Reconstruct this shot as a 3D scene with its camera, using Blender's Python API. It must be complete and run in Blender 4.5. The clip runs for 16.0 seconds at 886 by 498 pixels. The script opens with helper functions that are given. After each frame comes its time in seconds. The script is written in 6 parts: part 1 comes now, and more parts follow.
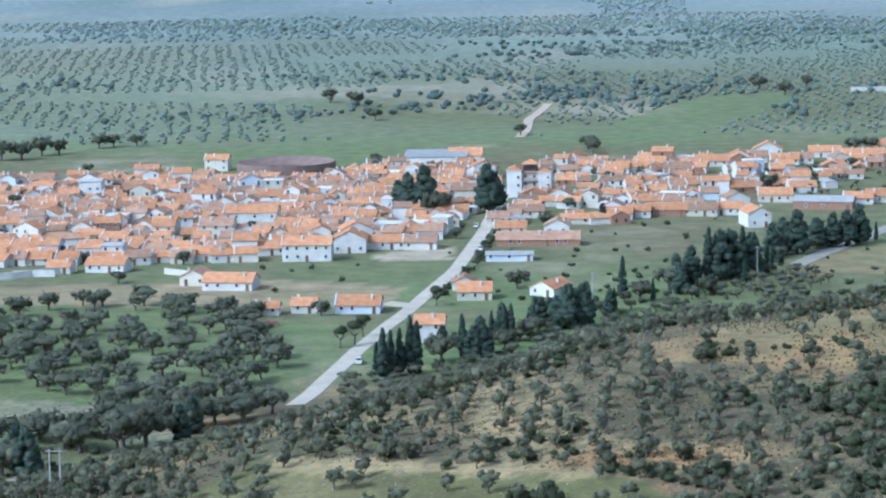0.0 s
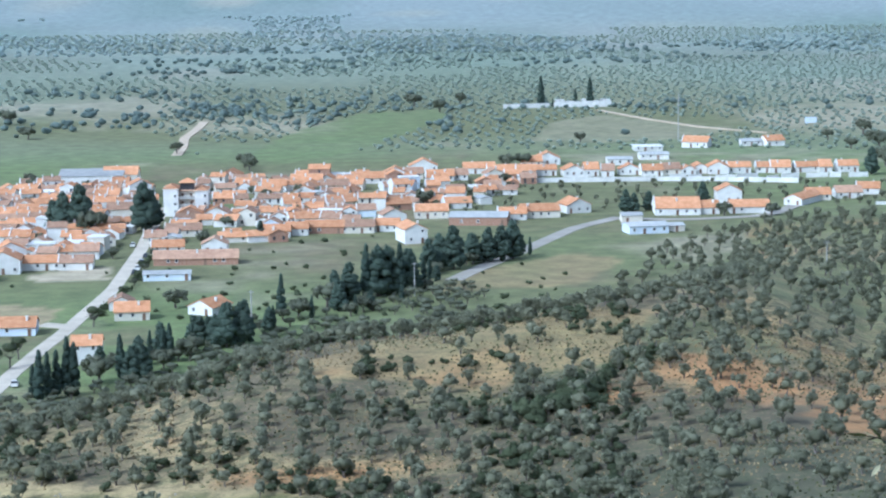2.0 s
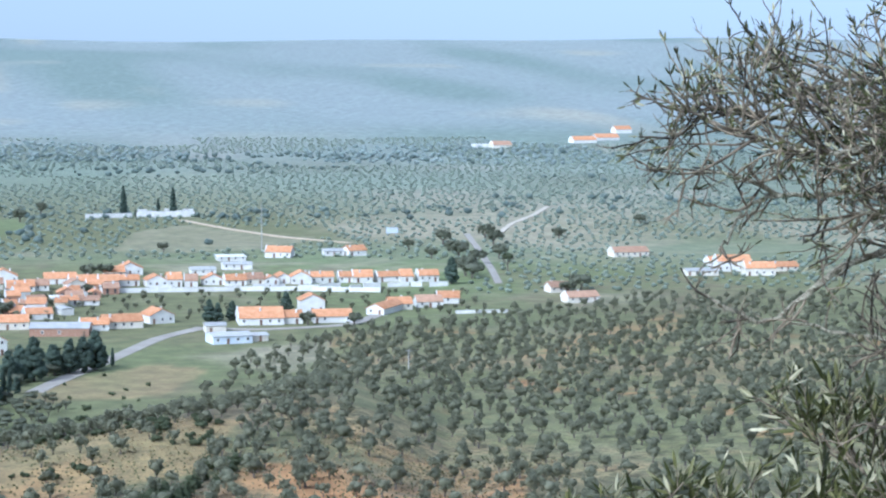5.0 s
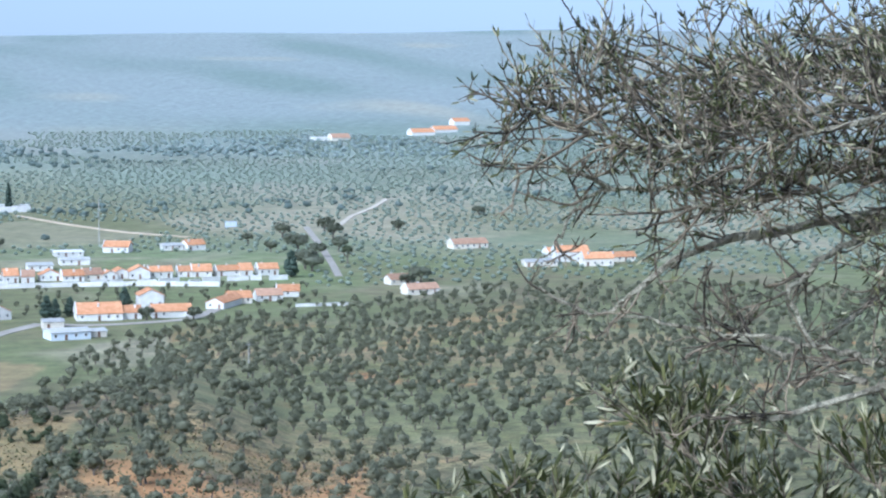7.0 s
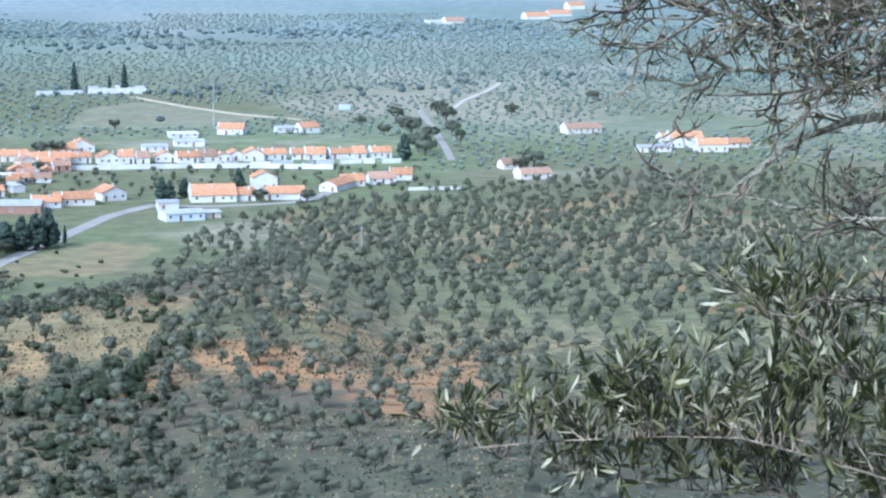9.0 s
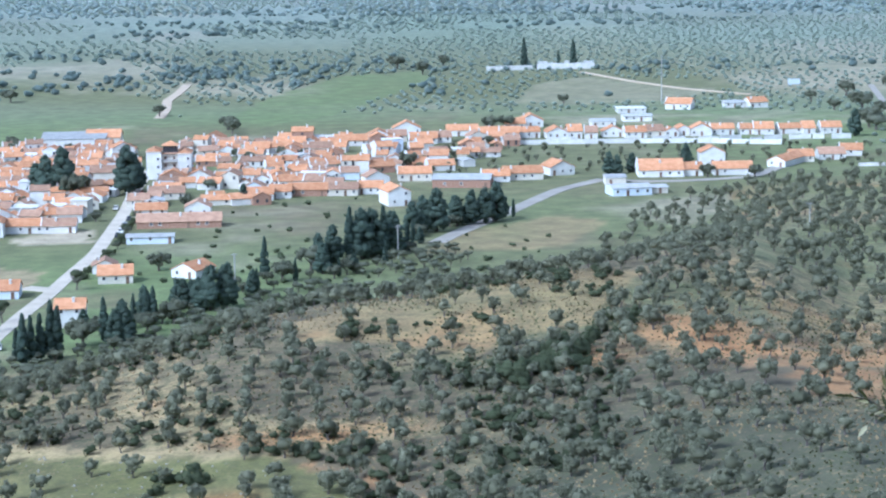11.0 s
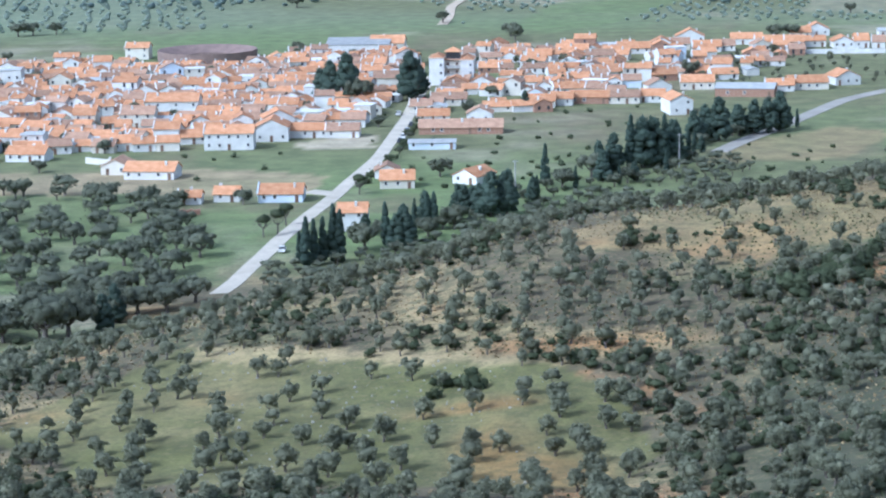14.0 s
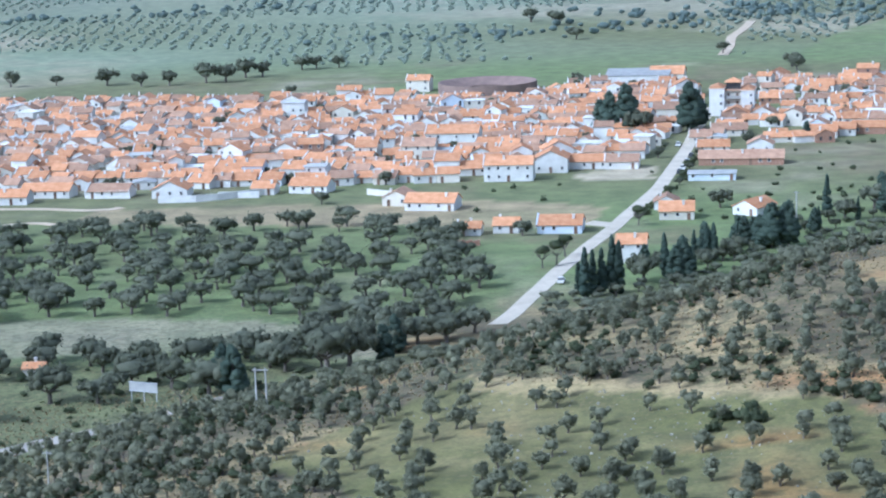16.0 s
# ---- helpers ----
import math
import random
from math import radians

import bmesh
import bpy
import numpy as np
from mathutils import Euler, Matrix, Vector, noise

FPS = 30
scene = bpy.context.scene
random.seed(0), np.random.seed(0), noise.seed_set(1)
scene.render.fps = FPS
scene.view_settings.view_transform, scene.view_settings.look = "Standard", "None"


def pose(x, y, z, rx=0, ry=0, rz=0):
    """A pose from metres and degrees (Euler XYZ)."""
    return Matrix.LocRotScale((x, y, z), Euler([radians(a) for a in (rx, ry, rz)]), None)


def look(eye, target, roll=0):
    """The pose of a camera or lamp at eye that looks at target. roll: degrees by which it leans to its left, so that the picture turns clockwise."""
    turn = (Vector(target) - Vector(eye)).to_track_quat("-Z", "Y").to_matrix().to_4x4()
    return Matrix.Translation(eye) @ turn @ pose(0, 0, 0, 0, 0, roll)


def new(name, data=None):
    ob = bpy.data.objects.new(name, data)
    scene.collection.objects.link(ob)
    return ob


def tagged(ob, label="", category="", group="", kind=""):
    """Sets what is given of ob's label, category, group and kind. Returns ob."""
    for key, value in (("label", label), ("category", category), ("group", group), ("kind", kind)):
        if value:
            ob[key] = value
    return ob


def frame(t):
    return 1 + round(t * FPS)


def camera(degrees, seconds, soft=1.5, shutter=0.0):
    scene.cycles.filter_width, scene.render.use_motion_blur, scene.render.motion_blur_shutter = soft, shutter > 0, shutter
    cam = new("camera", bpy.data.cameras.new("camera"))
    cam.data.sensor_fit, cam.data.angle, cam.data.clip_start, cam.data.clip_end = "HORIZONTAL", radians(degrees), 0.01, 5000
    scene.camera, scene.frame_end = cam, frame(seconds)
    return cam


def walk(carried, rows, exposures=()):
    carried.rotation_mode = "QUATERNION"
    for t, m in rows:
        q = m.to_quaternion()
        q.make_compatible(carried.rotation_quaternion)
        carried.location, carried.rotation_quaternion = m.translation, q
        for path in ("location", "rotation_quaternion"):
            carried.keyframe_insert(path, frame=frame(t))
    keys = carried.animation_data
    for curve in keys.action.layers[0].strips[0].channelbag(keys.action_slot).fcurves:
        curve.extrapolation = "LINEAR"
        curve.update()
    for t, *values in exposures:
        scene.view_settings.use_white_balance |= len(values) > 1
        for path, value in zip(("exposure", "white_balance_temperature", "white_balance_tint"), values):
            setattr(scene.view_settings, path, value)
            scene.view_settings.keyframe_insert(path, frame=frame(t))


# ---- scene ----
# ---- camera: held by hand on a hilltop, panning right and back ----
cam = camera(21.15, 16.0, soft=2.2)
EYE = (0.0, 0.0, 110.0)
PAN = (  # seconds, heading, pitch, roll in degrees, sway of the eye to the right and up in metres
    (0, -6.587, -8.238, -1.094, 0, 0), (0.5, -3.953, -7.619, -1.073, 0, 0), (1, -2.396, -7.641, -1.190, 0, 0),
    (1.5, 0.000, -7.595, -0.809, 0, 0), (2, 1.743, -7.931, -0.636, 0, 0), (2.5, 4.074, -7.670, -0.508, 0, 0),
    (3, 5.570, -7.833, -0.361, 0, 0), (3.5, 8.030, -7.434, -0.118, -0.002, 0), (4, 10.825, -6.122, 0.360, -0.006, 0),
    (4.2, 11.052, -5.613, 0.359, -0.007, 0), (5.2, 12.0, -5.30, 0.30, -0.009, 0), (6.3, 12.541, -5.355, 0.231, -0.008, 0), (6.5, 13.280, -6.070, 0.344, -0.006, 0),
    (7, 15.735, -5.465, 0.139, -0.001, 0.006), (7.5, 18.095, -7.131, 0.711, 0.004, 0), (8, 15.506, -7.904, 0.516, 0, 0),
    (8.5, 14.019, -7.957, 0.445, -0.004, 0), (9, 13.009, -8.270, 0.355, -0.010, -0.003), (9.5, 10.244, -8.398, -0.007, -0.016, -0.003),
    (10, 6.952, -8.223, -0.535, -0.016, 0), (10.2, 5.705, -8.098, -0.752, -0.014, 0), (11.2, 1.55, -9.1, -0.60, -0.006, 0),
    (12.3, -0.471, -9.755, -0.335, 0, 0), (12.5, -0.831, -9.776, -0.374, 0, 0), (13, -2.654, -9.887, -0.377, 0, 0),
    (13.5, -3.928, -10.971, -0.696, 0, 0), (14, -4.750, -10.973, -1.006, 0, 0), (14.5, -6.408, -10.702, -1.215, 0, 0),
    (15, -8.996, -10.498, -1.595, 0, 0), (15.5, -10.607, -9.779, -1.834, 0, 0), (16, -11.569, -10.039, -2.094, 0, 0))
walk(cam, [(t, pose(EYE[0] + sx, EYE[1], EYE[2] + sz, 90 + p, 0, -a) @ pose(0, 0, 0, 0, 0, r)) for t, a, p, r, sx, sz in PAN],
     exposures=[(0, -0.4, 4580, 5.6), (1.5, -0.26, 4640, 4.9), (3, -0.24, 4640, 6.8), (4, -0.04, 4700, 9), (6.5, -0.16, 4780, 8.8), (7.5, -0.06, 4620, 9.4), (9, 0.02, 4520, 9.4), (10.2, -0.04, 4520, 9.0), (12.3, -0.18, 4620, 8.4), (16, -0.2, 4560, 8.2)])

# ---- daylight: clear hazy sky, sun high to the left, a little behind the viewpoint ----
SUN_AZ, SUN_EL = -125.0, 44.0
world = bpy.data.worlds.new("sky")
scene.world = world
world.use_nodes = True
wn = world.node_tree.nodes
sky = wn.new("ShaderNodeTexSky")
sky.sky_type, sky.sun_disc = "NISHITA", False
sky.sun_elevation, sky.sun_rotation = radians(SUN_EL), radians(SUN_AZ % 360)
sky.air_density, sky.dust_density, sky.ozone_density = 1.2, 5.0, 1.0
wn["Background"].inputs["Strength"].default_value = 0.2
lift, way = wn.new("ShaderNodeVectorMath"), wn.new("ShaderNodeTexCoord")
lift.operation = "ADD"
lift.inputs[1].default_value = (0, 0, 0.14)  # the haze hides the dark below the horizon
world.node_tree.links.new(way.outputs["Generated"], lift.inputs[0])
world.node_tree.links.new(lift.outputs[0], sky.inputs["Vector"])
hazy = wn.new("ShaderNodeHueSaturation")
hazy.inputs["Saturation"].default_value, hazy.inputs["Value"].default_value = 0.46, 1.25
world.node_tree.links.new(sky.outputs[0], hazy.inputs["Color"])
world.node_tree.links.new(hazy.outputs[0], wn["Background"].inputs["Color"])
sun = new("sun", bpy.data.lights.new("sun", "SUN"))
sun.data.energy, sun.data.angle, sun.data.color = 2.5, radians(0.6), (1.0, 0.92, 0.80)
_a, _e = radians(SUN_AZ), radians(SUN_EL)
SUN_WAY = Vector((math.sin(_a) * math.cos(_e), math.cos(_a) * math.cos(_e), math.sin(_e)))
sun.matrix_world = look(SUN_WAY * 300, (0, 0, 0))


# ---- materials ----
def mat(name, base, other, scale=1.0, rough=0.85, bump=0.3, fine=8.0, vary=0.0, island=0.0, spec=0.3, coords="Object"):
    """Two colours mixed by coarse and fine noise; vary, island: spread of brightness from thing to thing and piece to piece."""
    m = bpy.data.materials.new(name)
    m.use_nodes = True
    nt = m.node_tree
    n, ln = nt.nodes, nt.links
    b = n["Principled BSDF"]
    b.inputs["Roughness"].default_value = rough
    b.inputs["Specular IOR Level"].default_value = spec
    tc = n.new("ShaderNodeTexCoord")
    big, small = n.new("ShaderNodeTexNoise"), n.new("ShaderNodeTexNoise")
    big.inputs["Scale"].default_value, small.inputs["Scale"].default_value = scale, scale * fine
    big.inputs["Detail"].default_value = small.inputs["Detail"].default_value = 4
    add = n.new("ShaderNodeMath")
    add.operation = "MULTIPLY_ADD"
    add.inputs[1].default_value = 0.45
    ramp = n.new("ShaderNodeMapRange")
    ramp.inputs["From Min"].default_value, ramp.inputs["From Max"].default_value = 0.55, 0.92
    mix = n.new("ShaderNodeMix")
    mix.data_type = "RGBA"
    mix.inputs["A"].default_value, mix.inputs["B"].default_value = (*base, 1), (*other, 1)
    for tex in (big, small):
        ln.new(tc.outputs[coords], tex.inputs["Vector"])
    ln.new(small.outputs["Fac"], add.inputs[0])
    ln.new(big.outputs["Fac"], add.inputs[2])
    ln.new(add.outputs[0], ramp.inputs["Value"])
    ln.new(ramp.outputs[0], mix.inputs["Factor"])
    out = mix.outputs["Result"]
    for amount, node, sock in ((vary, "ShaderNodeObjectInfo", "Random"), (island, "ShaderNodeNewGeometry", "Random Per Island")):
        if amount:
            src, rng, hsv = n.new(node), n.new("ShaderNodeMapRange"), n.new("ShaderNodeHueSaturation")
            rng.inputs["To Min"].default_value, rng.inputs["To Max"].default_value = 1 - amount, 1 + amount
            ln.new(src.outputs[sock], rng.inputs["Value"])
            ln.new(rng.outputs[0], hsv.inputs["Value"])
            ln.new(out, hsv.inputs["Color"])
            out = hsv.outputs["Color"]
    ln.new(out, b.inputs["Base Color"])
    if bump:
        bp = n.new("ShaderNodeBump")
        bp.inputs["Strength"].default_value = bump
        bp.inputs["Distance"].default_value = 0.1
        ln.new(small.outputs["Fac"], bp.inputs["Height"])
        ln.new(bp.outputs[0], b.inputs["Normal"])
    return m


def foliage(name, base, other, scale, vary, island, glow=0.45):
    """Leaves: part of the light passes through them."""
    m = mat(name, base, other, scale, 0.8, 0.7, vary=vary, island=island, spec=0.15)
    m.node_tree.nodes["Bump"].inputs["Distance"].default_value = 0.3
    nt = m.node_tree
    mixer, trans = nt.nodes.new("ShaderNodeMixShader"), nt.nodes.new("ShaderNodeBsdfTranslucent")
    mixer.inputs[0].default_value = glow
    trans.inputs["Color"].default_value = (*[min(1, c * 1.3) for c in other], 1)
    nt.links.new(nt.nodes["Principled BSDF"].outputs[0], mixer.inputs[1])
    nt.links.new(trans.outputs[0], mixer.inputs[2])
    nt.links.new(mixer.outputs[0], nt.nodes["Material Output"].inputs["Surface"])
    return m


M_OLIVE = foliage("olive_foliage", (0.158, 0.163, 0.105), (0.262, 0.264, 0.178), 0.6, 0.16, 0.3)
# olive foliage for the far plain, lightened by haze put into its colour
M_OLIVE_HAZED = foliage("orchard_foliage", (0.29, 0.34, 0.27), (0.35, 0.39, 0.32), 0.2, 0.1, 0.1, 0.5)
M_OAK = foliage("holm_oak_foliage", (0.13, 0.142, 0.095), (0.19, 0.195, 0.135), 0.5, 0.16, 0.18)
M_CYPRESS = foliage("cypress_foliage", (0.055, 0.08, 0.065), (0.09, 0.12, 0.09), 0.8, 0.12, 0.18)
M_PINE = foliage("pine_foliage", (0.08, 0.11, 0.085), (0.12, 0.155, 0.115), 0.8, 0.12, 0.18)
M_SHRUB = foliage("shrub_foliage", (0.07, 0.086, 0.045), (0.115, 0.13, 0.07), 0.7, 0.16, 0.18)
# far tree lines: bluish cast of the haze painted into the leaf colour
M_HEDGE_HAZED = foliage("hedgerow_foliage", (0.16, 0.205, 0.19), (0.22, 0.265, 0.235), 0.1, 0.0, 0.15, 0.5)
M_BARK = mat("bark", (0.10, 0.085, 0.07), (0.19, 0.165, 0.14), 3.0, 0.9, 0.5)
# woods paled and blued: the distance haze is painted into their foliage
M_FARWOOD_HAZED = foliage("distant_woodland", (0.31, 0.37, 0.35), (0.37, 0.42, 0.39), 0.02, 0.0, 0.1, 0.5)
M_WHITE = mat("whitewash", (0.60, 0.585, 0.545), (0.74, 0.725, 0.68), 0.35, 0.85, 0.15, vary=0.07, island=0.06)
M_CREAM = mat("cream_render", (0.62, 0.57, 0.47), (0.70, 0.66, 0.57), 0.4, 0.85, 0.15, vary=0.1)
M_BLUEW = mat("pale_blue_render", (0.55, 0.61, 0.68), (0.64, 0.69, 0.74), 0.4, 0.85, 0.15, vary=0.05)
M_BRICK = mat("bare_brick", (0.30, 0.17, 0.11), (0.38, 0.24, 0.17), 1.5, 0.9, 0.4, vary=0.1)
M_TILE = mat("clay_roof_tiles", (0.43, 0.20, 0.09), (0.57, 0.305, 0.16), 0.5, 0.85, 0.4, vary=0.15, island=0.2)
M_TILE_OLD = mat("weathered_roof_tiles", (0.30, 0.18, 0.115), (0.42, 0.265, 0.17), 0.5, 0.9, 0.4, vary=0.2, island=0.2)
M_SHEET = mat("grey_sheet_roof", (0.34, 0.34, 0.33), (0.46, 0.45, 0.42), 0.4, 0.7, 0.2, vary=0.2)
M_DARK = mat("dark_opening", (0.035, 0.037, 0.042), (0.06, 0.06, 0.065), 1.0, 0.3, 0, spec=0.5)
M_DOOR = mat("painted_door", (0.16, 0.10, 0.07), (0.24, 0.16, 0.11), 1.0, 0.6, 0.1, vary=0.3)
M_ROAD = mat("road_surface", (0.46, 0.40, 0.31), (0.58, 0.51, 0.405), 0.15, 0.9, 0.2)
M_ASPHALT = mat("worn_asphalt", (0.30, 0.27, 0.225), (0.38, 0.345, 0.29), 0.1, 0.85, 0.2)
M_TRACK = mat("dirt_track", (0.46, 0.36, 0.25), (0.55, 0.45, 0.33), 0.15, 0.95, 0.3)
M_CONCRETE = mat("concrete", (0.36, 0.35, 0.32), (0.46, 0.45, 0.42), 1.0, 0.85, 0.2)
M_METAL = mat("galvanised_metal", (0.42, 0.43, 0.44), (0.5, 0.5, 0.51), 2.0, 0.5, 0.05)


# ---- mesh helpers ----
def mesh_of(name, V, F, material, slots=None, smooth=False):
    """A mesh from an array of points and a list of face arrays (one array per polygon size)."""
    me = bpy.data.meshes.new(name)
    V = np.asarray(V, np.float32)
    F = [np.asarray(f, np.int32) for f in (F if isinstance(F, list) else [F]) if len(f)]
    loops = np.concatenate([f.ravel() for f in F])
    sizes = np.concatenate([np.full(len(f), f.shape[1], np.int32) for f in F])
    me.vertices.add(len(V))
    me.vertices.foreach_set("co", V.ravel())
    me.loops.add(len(loops))
    me.loops.foreach_set("vertex_index", loops)
    me.polygons.add(len(sizes))
    me.polygons.foreach_set("loop_start", np.concatenate([[0], np.cumsum(sizes)[:-1]]).astype(np.int32))
    for m in (material if isinstance(material, (list, tuple)) else [material]):
        me.materials.append(m)
    if slots is not None:
        me.polygons.foreach_set("material_index", np.asarray(slots, np.int32))
    me.polygons.foreach_set("use_smooth", np.full(len(sizes), smooth))
    me.update(calc_edges=True)
    me.validate()
    return me


def part(name, me, parent, m=None, label=""):
    """Links a mesh as one part of a thing."""
    ob = new(name, me)
    ob.parent = parent
    if m is not None:
        ob.matrix_basis = m
    return tagged(ob, label)


def thing(name, m, label, category, group="", kind=""):
    ob = new(name)
    ob.empty_display_size = 0.3
    ob.matrix_basis = m
    return tagged(ob, label, category, group, kind)


def join(pieces):
    """Joins (V, F) pieces of triangles or quads into one pair."""
    V, F, k = [], [], 0
    for v, f in pieces:
        V.append(v)
        F.append(np.asarray(f) + k)
        k += len(v)
    return np.concatenate(V), np.concatenate(F)


def box(cx, cy, cz, sx, sy, sz):
    """A box of quads about its centre."""
    s = np.array([[-1, -1, -1], [1, -1, -1], [1, 1, -1], [-1, 1, -1], [-1, -1, 1], [1, -1, 1], [1, 1, 1], [-1, 1, 1]]) * 0.5
    f = np.array([[0, 3, 2, 1], [4, 5, 6, 7], [0, 1, 5, 4], [1, 2, 6, 5], [2, 3, 7, 6], [3, 0, 4, 7]])
    return s * (sx, sy, sz) + (cx, cy, cz), f


def tube(points, radii, sides=6):
    """A tapered tube of quads along points."""
    P = np.asarray(points, float)
    T = np.gradient(P, axis=0)
    T /= np.linalg.norm(T, axis=1)[:, None] + 1e-9
    ref = np.array([0.31, 0.17, 0.93]) if abs(T[:, 2]).mean() < 0.8 else np.array([0.97, 0.2, 0.1])
    A = np.cross(T, ref)
    A /= np.linalg.norm(A, axis=1)[:, None] + 1e-9
    B = np.cross(T, A)
    ang = np.arange(sides) * 2 * np.pi / sides
    V = (P[:, None] + np.asarray(radii)[:, None, None] * (np.cos(ang)[None, :, None] * A[:, None] + np.sin(ang)[None, :, None] * B[:, None])).reshape(-1, 3)
    i, j = np.meshgrid(np.arange(len(P) - 1), np.arange(sides), indexing="ij")
    a, b = i * sides + j, i * sides + (j + 1) % sides
    return V, np.stack([a, b, b + sides, a + sides], -1).reshape(-1, 4)


def vnoise(x, y, scale, seed):
    """Smooth value noise in 0..1 at plan points."""
    lat = np.random.RandomState(seed).rand(257, 257)
    u, v = np.asarray(x) / scale + 1000.5, np.asarray(y) / scale + 1000.5
    i, j = np.floor(u).astype(int), np.floor(v).astype(int)
    fu, fv = u - i, v - j
    fu, fv = fu * fu * (3 - 2 * fu), fv * fv * (3 - 2 * fv)
    i, j = i % 256, j % 256
    return (lat[i, j] * (1 - fu) + lat[i + 1, j] * fu) * (1 - fv) + (lat[i, j + 1] * (1 - fu) + lat[i + 1, j + 1] * fu) * fv


def inside(x, y, poly):
    """Which plan points lie in the polygon."""
    x, y = np.asarray(x, float), np.asarray(y, float)
    hit = np.zeros(x.shape, bool)
    for (x0, y0), (x1, y1) in zip(poly, poly[1:] + poly[:1]):
        if y0 != y1:
            hit ^= ((y0 > y) != (y1 > y)) & (x < (x1 - x0) * (y - y0) / (y1 - y0) + x0)
    return hit




# ---- the lie of the land: plain at z = 0, the viewpoint's hill and its spur ----
EYE_Z = 110.0
CREST_AZ = [-30, -22.7, -18.7, -16.2, -13.5, -10, -7.9, -5.8, -3, -0.8, 2.2, 4.9, 7, 8.5, 9.8, 12, 40]
CREST_DIP = [16.0, 15.3, 14.0, 13.6, 13.0, 12.25, 11.75, 11.3, 10.35, 9.85, 9.6, 9.1, 8.85, 8.8, 8.95, 9.9, 9.9]


def ground_z(x, y):
    """Height of the ground at plan points (arrays)."""
    x, y = np.asarray(x, float), np.asarray(y, float)
    far = np.hypot(x, y) + 1e-6
    az = np.degrees(np.arctan2(x, y))
    az = np.clip(az, -30, 40)
    dip = np.interp(az, CREST_AZ, CREST_DIP)
    dc = np.interp(az, [-25, -13, -3, 5, 9], [375, 400, 430, 470, 500])
    zc = EYE_Z - dc * np.tan(np.radians(dip))
    z3 = np.interp(az, [-15, 0, 12], [18.5, 21, 36])
    end = np.interp(az, [-30, 5, 7, 11, 40], [0, 0, 0.15, 1, 1])
    de = (dc + 8 + zc / 0.27) * (1 - end) + 860 * end
    out = np.zeros_like(far)
    for k in (0.94, 0.97, 1.0, 1.03, 1.06):
        d = far * k
        z = np.interp(d, [0, 6, 50, 150, 230, 300], [108.4, 107.6, 86, 50, 31, 20])
        z = np.where(d > 230, 31 + (z3 - 31) * np.clip((d - 230) / 70, 0, 1), z)
        z = np.where(d > 300, z3 + (zc - z3) * np.clip((d - 300) / (dc - 300), 0, 1), z)
        z = np.where(d > dc, zc * (1 - np.clip((d - dc) / (de - dc), 0, 1)), z)
        out += z / 5
    roll = np.clip((far - 1150) / 900, 0, 1) * (np.sin(x / 310 + y / 520) + np.sin(y / 270 - x / 700)) * 2.0
    rise = 84 * np.clip((far - 2200) / 2650, 0, 1.2) ** 1.4
    rise = rise * (1 + 0.02 * np.sin(x / 330 + y / 500) + 0.025 * np.sin(x / 140 - y / 210))
    small = 0.35 * np.sin(x / 9.0 + 1.3 * np.sin(y / 14)) * np.sin(y / 11.0) * np.clip((far - 20) / 200, 0, 1) * np.clip((620 - far) / 100, 0, 1)
    return out + roll + rise + small
